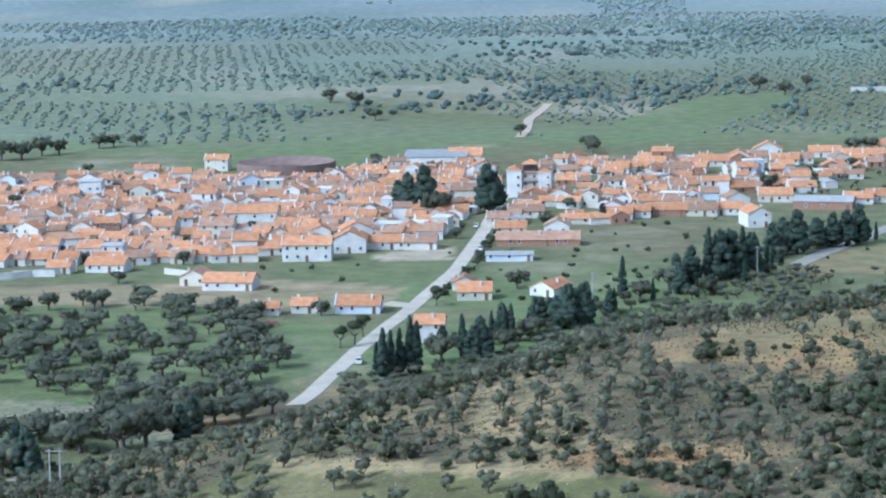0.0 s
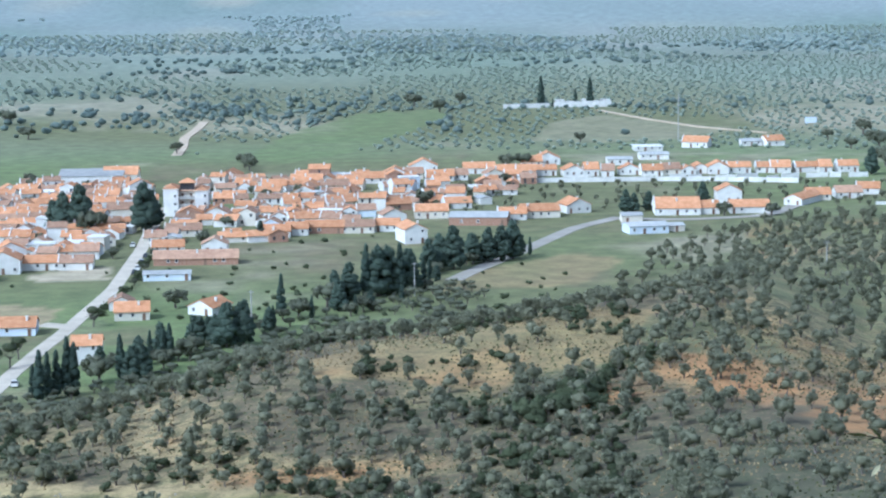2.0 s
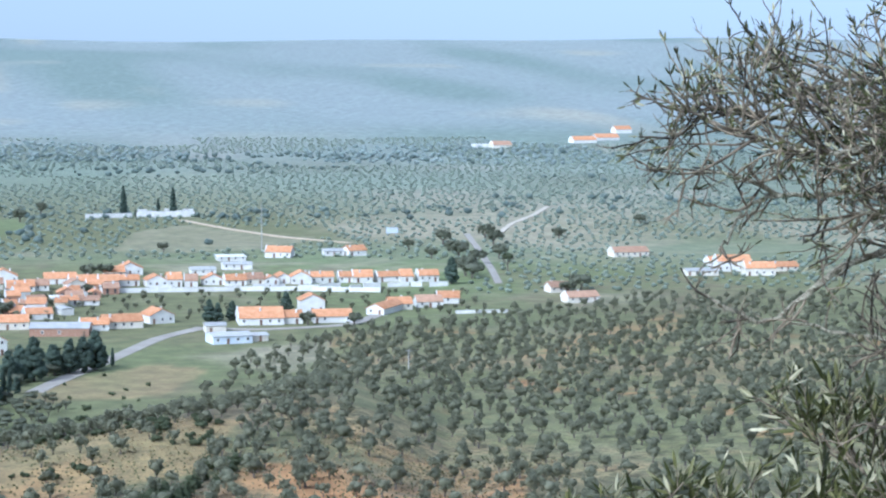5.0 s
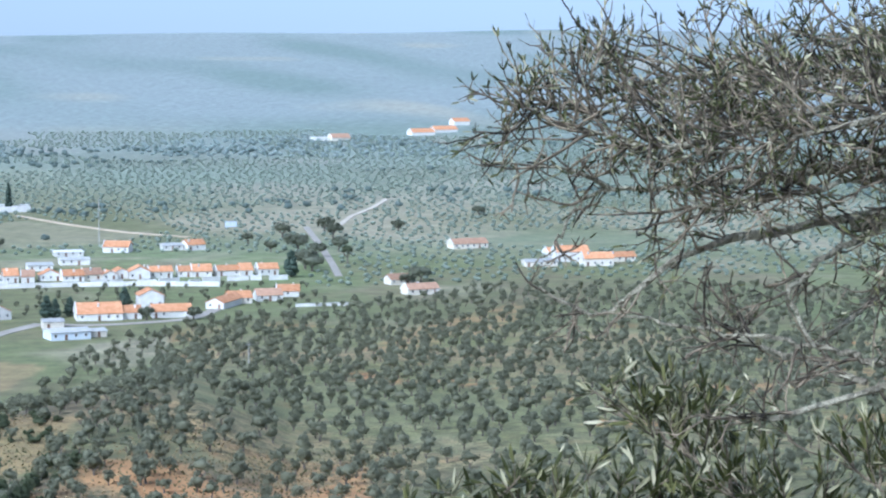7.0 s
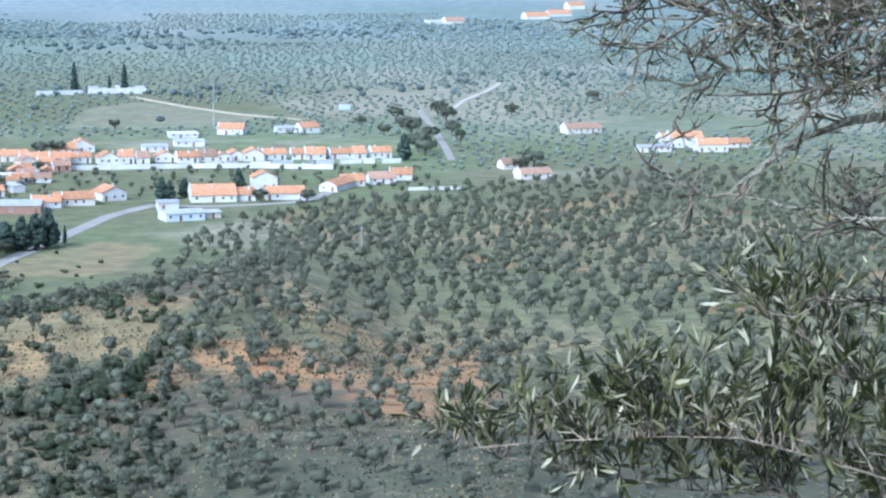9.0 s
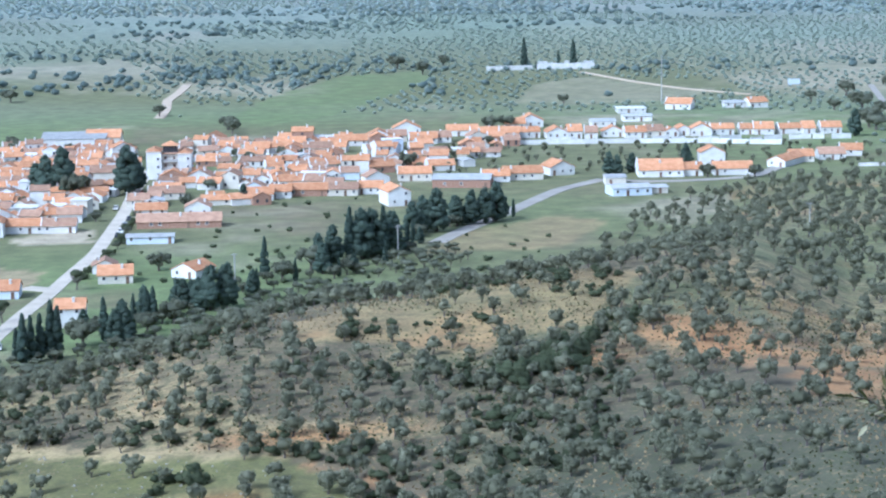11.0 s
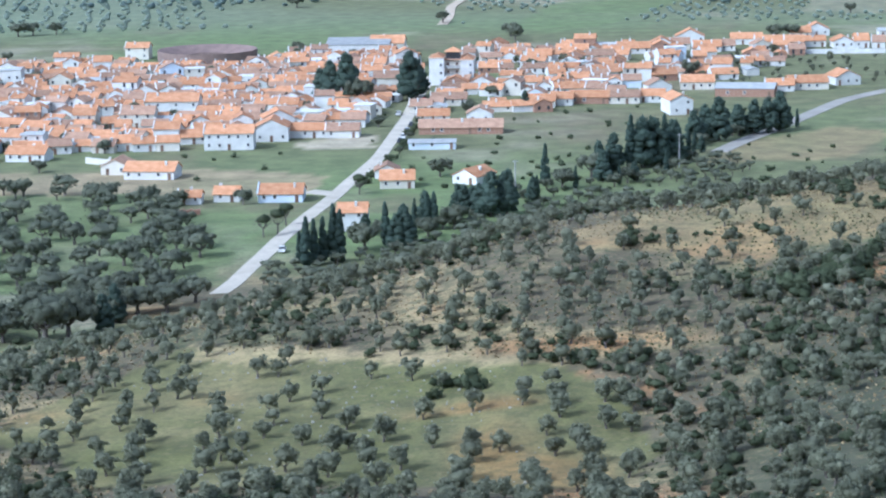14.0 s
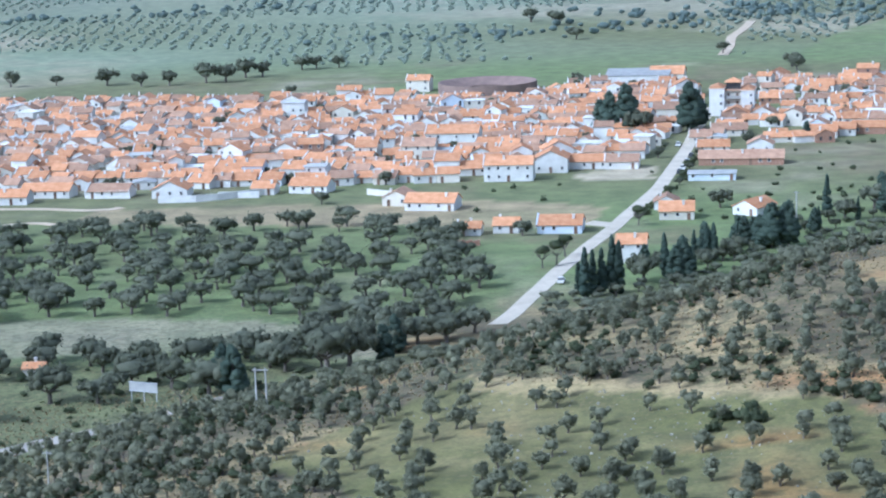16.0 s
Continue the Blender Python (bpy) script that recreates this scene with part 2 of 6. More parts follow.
# ---- fields and roads of the plan ----
FIELDS = {
    'near_meadow': [(-77.1, 377.2), (-54.4, 365.0), (-21.2, 351.9), (-9.9, 346.9), (-3.9, 334.0), (3.2, 314.0), (-0.5, 289.0), (-71.5, 301.1), (-99.9, 334.9), (-84.4, 358.7)],
    'meadow_rim': [(-75.6, 379.5), (-55.1, 369.4), (-32.3, 360.1), (-11.7, 351.3), (-9.0, 345.9), (-29.9, 352.2), (-53.7, 359.5), (-71.4, 367.1)],
    'red_bank': [(-9.9, 345.9), (4.3, 338.0), (11.9, 322.3), (6.4, 318.9), (-1.4, 329.0)],
    'knoll': [(-14.2, 423.8), (3.0, 440.0), (18.0, 452.0), (42.0, 462.0), (57.7, 460.4), (47.5, 429.9), (43.2, 409.2), (29.1, 407.0), (20.6, 396.0), (6.6, 408.4), (-9.8, 407.4)],
    'knoll_red': [(4.8, 418.5), (22.4, 428.4), (29.7, 414.9), (21.8, 400.4), (7.6, 407.4)],
    'terrace_red_a': [(48.0, 407.2), (64.8, 425.6), (68.3, 402.7), (59.7, 385.4), (49.4, 394.9)],
    'terrace_red_b': [(65.1, 372.9), (84.8, 385.8), (104.3, 425.4), (97.2, 384.4), (75.4, 351.0), (63.7, 354.3)],
    'terrace_red_c': [(51.1, 415.4), (60.2, 429.3), (75.6, 426.3), (81.8, 409.4), (97.5, 393.6), (95.3, 363.7), (83.5, 333.2), (76.2, 346.2), (65.8, 350.9), (57.5, 383.2)],
    'grove_green': [(87.2, 572.4), (138.5, 596.6), (166.4, 562.9), (198.0, 584.4), (171.7, 506.2), (140.8, 497.5), (114.3, 520.6), (82.4, 485.6)],
    'grove_red': [(174.4, 720.7), (229.2, 826.8), (280.3, 888.8), (275.3, 851.6), (209.6, 735.2), (175.9, 697.7)],
    'sheep_field': [(-225.0, 494.0), (-212.5, 511.0), (-172.0, 520.0), (-136.0, 511.0), (-132.0, 489.0), (-160.0, 482.0), (-186.0, 478.0), (-205.0, 466.0)],
    'waste_strip': [(-245, 652), (-200, 646), (-92, 642), (-88, 676), (-120, 690), (-170, 684), (-245, 676)],
    'sandy_yard': [(-109.1, 739.0), (-101.9, 753.1), (-83.2, 757.4), (-83.0, 730.8), (-102.0, 726.9)],
    'wheat_field': [(-59.9, 1102.9), (-41.4, 1226.8), (-6.8, 1356.0), (39.2, 1377.9), (45.3, 1320.2), (14.0, 1208.4), (-11.3, 1122.9), (-36.8, 1081.9)],
    'fallow_field': [(81.0, 1176.2), (97.5, 1281.3), (133.0, 1329.9), (192.5, 1223.5), (144.5, 1166.6), (102.1, 1160.5)],
    'stubble_field': [(20.0, 695.2), (31.9, 739.3), (67.0, 774.6), (81.9, 756.1), (62.6, 705.2), (36.9, 701.5)],
    'oak_meadow': [(-222.7, 519.8), (-275.6, 647.8), (-222.0, 649.1), (-138.7, 643.7), (-103.0, 585.5), (-93.7, 523.2), (-130.4, 515.8), (-171.4, 517.3)],
    'verge_left': [(-167.6, 386.2), (-200.4, 465.7), (-171.2, 469.3), (-137.1, 447.0), (-139.4, 417.3), (-157.3, 410.4)],
}
ROADS = {
    'street': (4.4, [(-92.9, 511.1), (-90.9, 538.4), (-88.4, 585.4), (-85.6, 618.1), (-83.1, 640.1), (-82.5, 654.3), (-78.2, 710.7), (-77.9, 798.2), (-79.5, 857.8), (-79.0, 917.6)]),
    'side_lane': (6, [(-82.6, 644.7), (-87.3, 645.1), (-91.4, 649.6)]),
    'main_road': (5.6, [(25.0, 719.0), (29.9, 733.4), (48.6, 777.5), (72.7, 838.9), (91.9, 867.1)]),
    'main_road_b': (5, [(91.9, 867.1), (99.4, 859.3), (115.8, 856.7), (146.7, 865.1), (159.6, 889.3), (173.9, 924.8), (187.9, 943.0)]),
    'avenue': (3.4, [(233.7, 995.4), (243.4, 1050.2), (261.3, 1160.4), (274.6, 1247.6)]),
    'far_road': (3.2, [(293.0, 1248.6), (315.4, 1313.2), (343.5, 1375.3), (370.0, 1444.9)]),
    'valley_road': (6.5, [(-169.1, 389.9), (-165.4, 396.9), (-155.6, 408.9), (-140.9, 415.2), (-133.0, 437.2)]),
    'field_track_a': (3.5, [(-283.9, 676.9), (-258.8, 678.3), (-243.7, 671.6), (-238.5, 679.9)]),
    'field_track_b': (3, [(-266.5, 642.9), (-257.5, 655.8), (-244.9, 645.6)]),
    'hill_track': (5, [(-91.6, 1120.8), (-91.6, 1162.9), (-94.8, 1215.3), (-92.0, 1258.1), (-91.1, 1311.3)]),
    'cemetery_track': (4, [(131.6, 1361.7), (150.5, 1297.8), (173.7, 1238.9), (203.3, 1199.4)]),
}

HOUSES = {  # plan place, width, wall height, ridge, wall, roof, turn, depth
    'village_edge': [
        (-127.2, 728.0, 15.5, 6.0, 'x', 'W', 'T', 4, 9),
        (-116.4, 745.5, 10.8, 5.2, 'y', 'W', 'T', 4, 12),
        (-106.5, 753.5, 14.9, 3.4, 'x', 'W', 'T', 2, 8),
        (-94.5, 753.1, 10.8, 3.3, 'x', 'W', 'O', 2, 8),
        (-141.1, 671.3, 15.0, 3.4, 'x', 'W', 'T', -4, 9),
        (-153.1, 680.0, 8.3, 3.6, 'y', 'C', 'O', -4, 9),
        (-121.3, 628.9, 6.4, 2.8, 'x', 'W', 'T', 3, 6),
        (-111.8, 632.7, 7.0, 3.0, 'x', 'W', 'T', 2, 7),
        (-96.8, 632.1, 12.2, 3.2, 'x', 'B', 'T', 2, 9),
        (-71.9, 588.6, 7.6, 5.6, 'x', 'W', 'T', 3, 8),
        (-186.6, 705.7, 12.5, 3.3, 'x', 'W', 'T', -6, 8),
        (-200.4, 703.0, 7.3, 3.0, 'x', 'W', 'T', 0, 7),
        (-228.8, 697.4, 11.2, 3.6, 'y', 'W', 'T', 6, 10),
        (-249.2, 697.8, 13.4, 3.0, 'x', 'W', 'O', 0, 8),
        (-270.1, 698.6, 16.1, 3.2, 'x', 'W', 'T', 0, 8),
        (-276.2, 685.4, 9.9, 3.4, 'x', 'W', 'T', 5, 8),
    ],
    'street_east': [
        (-66.9, 654.1, 9.7, 3.4, 'x', 'C', 'T', 5, 9),
        (-71.6, 671.7, 7.1, 3.0, 'y', 'W', 'O', 5, 8),
        (-63.3, 727.2, 14.6, 2.8, 'x', 'B', 'S', 3, 7),
        (-56.7, 759.9, 27.2, 3.0, 'x', 'K', 'O', 2, 9),
        (-52.4, 786.8, 8.6, 4.2, 'y', 'W', 'O', 0, 8),
        (-68.1, 788.1, 10.9, 3.0, 'x', 'W', 'T', 3, 8),
        (-48.5, 661.2, 8.2, 3.2, 'y', 'W', 'T', -30, 10),
        (-66.1, 830.4, 12.7, 3.2, 'x', 'C', 'O', 2, 8),
        (-74.4, 812.1, 7.8, 3.2, 'x', 'C', 'O', 2, 8),
    ],
    'village_heart': [
        (-160.3, 805.2, 18.6, 6.2, 'x', 'W', 'T', 2, 10),
        (-117.4, 995.1, 26.7, 5.0, 'x', 'W', 'S', 0, 22),
        (-105.5, 1000.0, 14.4, 5.0, 'x', 'C', 'T', 0, 12),
        (-166.4, 776.4, 11.3, 5.6, 'x', 'C', 'O', 3, 9),
        (-92.6, 875.6, 10.1, 5.2, 'x', 'C', 'O', 2, 9),
        (-239.3, 888.8, 8.8, 8.0, 'x', 'W', 'S', 4, 8),
    ],
    'lower_row': [
        (-34.1, 823.8, 11.4, 3.2, 'x', 'W', 'T', -3, 8),
        (-26.2, 828.6, 7.9, 3.4, 'x', 'W', 'T', -3, 8),
        (-16.6, 832.8, 13.9, 3.3, 'x', 'K', 'T', -3, 8),
        (-4.8, 832.5, 11.9, 3.3, 'x', 'C', 'O', -3, 8),
        (5.6, 835.5, 8.8, 3.3, 'x', 'W', 'T', -3, 8),
        (15.4, 803.4, 8.0, 5.6, 'y', 'W', 'T', 14, 13),
        (22.4, 871.2, 12.4, 3.8, 'x', 'C', 'T', 0, 9),
        (38.5, 849.1, 21.0, 4.0, 'x', 'K', 'S', -8, 14),
        (52.0, 863.4, 10.3, 3.2, 'x', 'W', 'T', 0, 8),
        (62.7, 868.2, 14.5, 3.6, 'x', 'C', 'T', 6, 9),
        (78.1, 881.0, 9.7, 4.2, 'y', 'W', 'T', 18, 10),
    ],
    'roadside': [
        (94.6, 849.8, 7.4, 3.6, 'x', 'C', 'S', 0, 8),
        (97.2, 819.8, 14.2, 3.6, 'x', 'B', 'S', 10, 10),
        (107.6, 824.7, 5.6, 2.8, 'x', 'C', 'S', 10, 7),
        (113.8, 870.1, 16.7, 3.6, 'x', 'W', 'T', -2, 14),
        (125.4, 872.0, 8.4, 3.4, 'x', 'W', 'T', 0, 9),
        (138.4, 905.5, 9.6, 5.4, 'y', 'W', 'T', 0, 9),
        (141.1, 872.7, 14.7, 3.4, 'x', 'W', 'T', -2, 9),
        (161.0, 894.6, 7.4, 3.4, 'y', 'W', 'T', -32, 22),
        (174.0, 909.5, 9.3, 3.2, 'x', 'C', 'T', 0, 9),
        (186.9, 915.1, 10.2, 3.2, 'x', 'W', 'O', 0, 9),
        (196.8, 927.4, 9.0, 3.2, 'x', 'W', 'T', -10, 9),
    ],
    'outlying': [
        (155.2, 1126.9, 12.5, 3.8, 'x', 'W', 'T', -20, 10),
        (131.7, 1113.7, 13.4, 2.6, 'x', 'W', 'W', 0, 12),
        (129.6, 1074.2, 13.4, 3.2, 'x', 'W', 'S', 0, 8),
        (183.5, 1131.2, 9.8, 3.2, 'x', 'W', 'S', 0, 9),
        (194.8, 1129.3, 9.3, 3.8, 'x', 'W', 'T', 14, 9),
        (111.6, 1051.6, 11.1, 3.4, 'x', 'W', 'S', 0, 9),
        (79.6, 1057.0, 11.1, 4.0, 'y', 'W', 'T', 0, 10),
        (71.9, 1048.0, 9.0, 3.4, 'x', 'C', 'T', 0, 9),
        (325.5, 1105.1, 18.1, 3.4, 'x', 'C', 'O', 6, 9),
        (254.5, 922.0, 7.7, 3.0, 'x', 'W', 'S', 0, 7),
        (351.8, 1048.5, 10.5, 3.6, 'x', 'W', 'T', 0, 9),
    ],
    'farmstead': [
        (352.7, 1031.4, 15.6, 5.4, 'x', 'W', 'T', -6, 10),
        (358.1, 1010.4, 13.8, 4.8, 'x', 'C', 'T', -6, 10),
        (332.4, 1015.0, 14.7, 3.0, 'x', 'C', 'S', -4, 9),
        (376.0, 1027.9, 13.0, 3.0, 'x', 'C', 'T', 0, 8),
        (251.6, 921.3, 13.6, 3.2, 'x', 'C', 'O', 8, 8),
        (252.0, 958.9, 9.4, 3.2, 'x', 'C', 'O', 8, 8),
    ],
    'far_hamlet': [
        (598.2, 2191.8, 23.8, 6, 'x', 'W', 'T', 8, 14),
        (629.9, 2224.5, 24.2, 6, 'x', 'W', 'T', 8, 14),
        (674.8, 2324.0, 17.3, 8, 'x', 'W', 'T', 8, 14),
        (487.1, 2137.2, 17.7, 6, 'x', 'W', 'W', 4, 14),
        (503.3, 2133.4, 17.7, 6, 'x', 'C', 'O', 4, 14),
    ],
    'upper_terrace': [
        (-1.2, 991.5, 14.2, 3.2, 'x', 'W', 'T', 0, 9),
        (10.6, 998.4, 14.3, 3.4, 'y', 'W', 'T', 0, 9),
        (23.3, 1034.7, 12.3, 3.6, 'y', 'W', 'T', 0, 9),
        (29.4, 995.6, 11.9, 3.2, 'x', 'W', 'T', 0, 9),
        (47.3, 1023.9, 13.7, 3.4, 'x', 'W', 'T', 0, 9),
        (56.4, 1013.4, 12.1, 3.2, 'x', 'W', 'T', 0, 9),
        (17.8, 1005.8, 9.6, 3.4, 'x', 'C', 'O', 0, 9),
        (36.6, 998.8, 9.5, 3.2, 'x', 'W', 'O', 0, 9),
        (-26.5, 983.1, 13.1, 3.6, 'x', 'W', 'T', 0, 9),
        (-14.8, 964.9, 11.5, 3.2, 'x', 'C', 'O', 0, 9),
        (-39.5, 964.7, 10.1, 3.6, 'x', 'W', 'T', 0, 9),
    ],
}
TREES = {  # kind, plan place, size
    'cypress_cluster': [
        ('cypress', -77.4, 543.0, 0.95),
        ('cypress', -75.9, 545.7, 0.86),
        ('cypress', -74.0, 547.5, 0.89),
        ('cypress', -71.7, 549.3, 1.10),
        ('cypress', -70.1, 549.0, 1.01),
        ('cypress', -79.6, 547.2, 0.63),
    ],
    'hill_foot': [
        ('cypress', -61.6, 571.2, 0.86),
        ('pine', -56.1, 564.2, 0.90),
        ('pine', -57.9, 563.0, 0.79),
        ('cypress', -53.0, 591.6, 0.76),
        ('cypress', -51.3, 591.8, 0.78),
        ('oak', -46.2, 591.7, 1.11),
        ('cypress', -25.5, 658.0, 0.94),
        ('pine', -38.0, 609.8, 1.02),
        ('pine', -33.8, 612.6, 1.02),
        ('pine', -40.9, 609.6, 0.75),
        ('oak', -65.9, 563.7, 1.19),
        ('oak', -20.6, 653.2, 0.94),
        ('pine', -28.3, 634.9, 0.50),
        ('oak', -12.8, 671.9, 1.21),
    ],
    'road_conifers': [
        ('pine', -6.7, 684.0, 0.95),
        ('cypress', -1.7, 688.5, 1.24),
        ('pine', 1.6, 690.5, 1.26),
        ('pine', 4.9, 693.5, 1.24),
        ('cypress', 8.3, 693.0, 1.21),
        ('pine', 10.9, 697.9, 1.11),
        ('pine', -10.8, 678.9, 0.81),
        ('pine', 17.8, 737.3, 0.88),
        ('pine', 21.5, 743.2, 0.97),
        ('pine', 25.9, 742.5, 1.18),
        ('pine', 32.7, 754.3, 0.82),
        ('pine', 37.4, 756.6, 0.96),
        ('pine', 42.0, 758.8, 1.00),
        ('pine', 46.0, 763.6, 1.09),
    ],
    'village_trees': [
        ('pine', -109.6, 842.9, 1.11),
        ('pine', -103.5, 842.7, 1.31),
        ('pine', -114.2, 849.9, 0.85),
        ('oak', -99.0, 839.2, 1.52),
        ('pine', -81.2, 847.1, 1.32),
        ('pine', -79.6, 856.3, 1.02),
        ('oak', -143.7, 1000.7, 0.95),
        ('oak', -53.4, 1048.6, 1.14),
        ('oak', -264.9, 981.4, 0.73),
        ('oak', -106.5, 629.1, 0.74),
        ('oak', -56.5, 675.1, 0.93),
        ('pine', -38.4, 816.6, 0.52),
        ('oak', -232.9, 904.0, 0.81),
        ('oak', -266.8, 791.8, 0.90),
        ('oak', -176.8, 684.5, 0.71),
        ('oak', -28.5, 949.6, 0.89),
        ('oak', -41.5, 941.6, 0.68),
        ('oak', -85.4, 778.3, 0.62),
    ],
    'field_trees': [
        ('cypress', 101.1, 1393.8, 1.43),
        ('cypress', 129.6, 1389.0, 1.38),
        ('cypress', 121.9, 1399.2, 0.82),
        ('cypress', 108.0, 1392.8, 0.41),
        ('oak', 26.6, 1405.2, 1.42),
        ('oak', 40.3, 1360.9, 1.28),
        ('oak', 54.6, 1419.0, 1.23),
        ('oak', -56.1, 1064.5, 1.15),
        ('oak', 103.8, 1163.4, 0.84),
        ('oak', 60.7, 1045.2, 1.13),
        ('oak', 68.0, 1048.8, 1.14),
        ('oak', 20.3, 911.8, 1.05),
        ('pine', 95.6, 881.8, 0.74),
        ('pine', 104.7, 885.8, 0.64),
        ('pine', 98.8, 881.5, 0.63),
        ('pine', 128.8, 910.9, 0.69),
        ('oak', 130.7, 867.7, 0.89),
        ('oak', 147.8, 865.0, 0.82),
    ],
    'plain_oaks': [
        ('oak', -410.4, 1028.1, 1.3),
        ('oak', -364.2, 1028.9, 1.35),
        ('oak', -345.7, 1022.1, 1.1),
        ('oak', -333.4, 1025.2, 1.2),
        ('oak', -318.3, 1032.6, 1.6),
        ('oak', -310.0, 1036.1, 1.5),
        ('oak', -305.9, 1054.5, 1.5),
        ('oak', -298.8, 1058.1, 1.2),
        ('oak', -281.3, 1090.3, 1.1),
        ('oak', -287.2, 1086.2, 1.2),
        ('oak', -271.1, 1093.9, 1.0),
        ('oak', -390.0, 1032.3, 0.8),
        ('oak', -92.1, 1131.3, 1.0),
        ('oak', -216.7, 1331.5, 1.4),
        ('oak', -198.8, 1309.0, 1.5),
        ('oak', -175.1, 1220.0, 1.2),
    ],
    'avenue_trees': [
        ('pine', 213.2, 999.0, 1.01),
        ('oak', 240.4, 1109.8, 1.64),
        ('oak', 226.8, 1032.4, 1.53),
        ('oak', 227.3, 1020.5, 1.28),
        ('oak', 277.4, 1214.7, 1.35),
        ('oak', 274.2, 1181.1, 1.31),
        ('oak', 259.7, 1106.4, 1.23),
        ('bare', 250.2, 1048.6, 1.49),
        ('oak', 225.3, 1156.8, 0.94),
        ('oak', 227.6, 1111.9, 0.98),
        ('oak', 263.0, 967.9, 1.23),
        ('oak', 254.3, 958.3, 0.93),
        ('oak', 315.9, 1208.9, 1.08),
        ('oak', 386.3, 1294.6, 1.07),
        ('oak', 248.5, 1185.2, 1.31),
        ('oak', 243.0, 1081.5, 1.20),
    ],
    'hill_hedge': [
        ('oak', 24.1, 376.2, 0.71),
        ('oak', 30.3, 384.8, 0.78),
        ('oak', 33.8, 388.0, 0.79),
        ('oak', 37.8, 394.2, 0.71),
        ('oak', 42.1, 399.3, 0.67),
        ('oak', 47.5, 411.8, 0.75),
        ('oak', 22.4, 351.3, 0.76),
        ('oak', 24.6, 376.7, 0.82),
        ('oak', 32.1, 380.6, 0.85),
        ('oak', 20.2, 378.0, 0.76),
        ('oak', -0.2, 414.5, 0.66),
        ('oak', -7.7, 390.4, 0.62),
        ('oak', 19.7, 636.7, 0.83),
        ('oak', 30.7, 643.8, 0.79),
        ('oak', -28.5, 339.8, 0.59),
        ('oak', -25.7, 341.5, 0.62),
        ('oak', -5.7, 348.0, 0.50),
        ('oak', -49.6, 370.2, 0.54),
    ],
    'road_bend': [
        ('bare', -90.6, 585.5, 1.14),
        ('bare', -90.2, 597.7, 1.07),
        ('bare', -93.6, 581.5, 1.00),
        ('bare', -76.6, 645.0, 1.00),
        ('oak', -119.4, 460.8, 1.89),
        ('oak', -116.2, 467.3, 1.56),
        ('pine', -110.0, 471.8, 0.67),
        ('pine', -109.6, 481.2, 0.72),
        ('oak', -106.6, 490.0, 1.19),
        ('oak', -101.5, 495.7, 1.13),
        ('oak', -96.1, 500.9, 1.03),
        ('pine', -133.2, 439.8, 0.87),
        ('pine', -136.9, 444.4, 0.83),
        ('oak', -139.0, 441.6, 1.34),
        ('oak', -170.4, 436.4, 1.35),
        ('bare', -140.2, 427.1, 0.86),
    ],
}
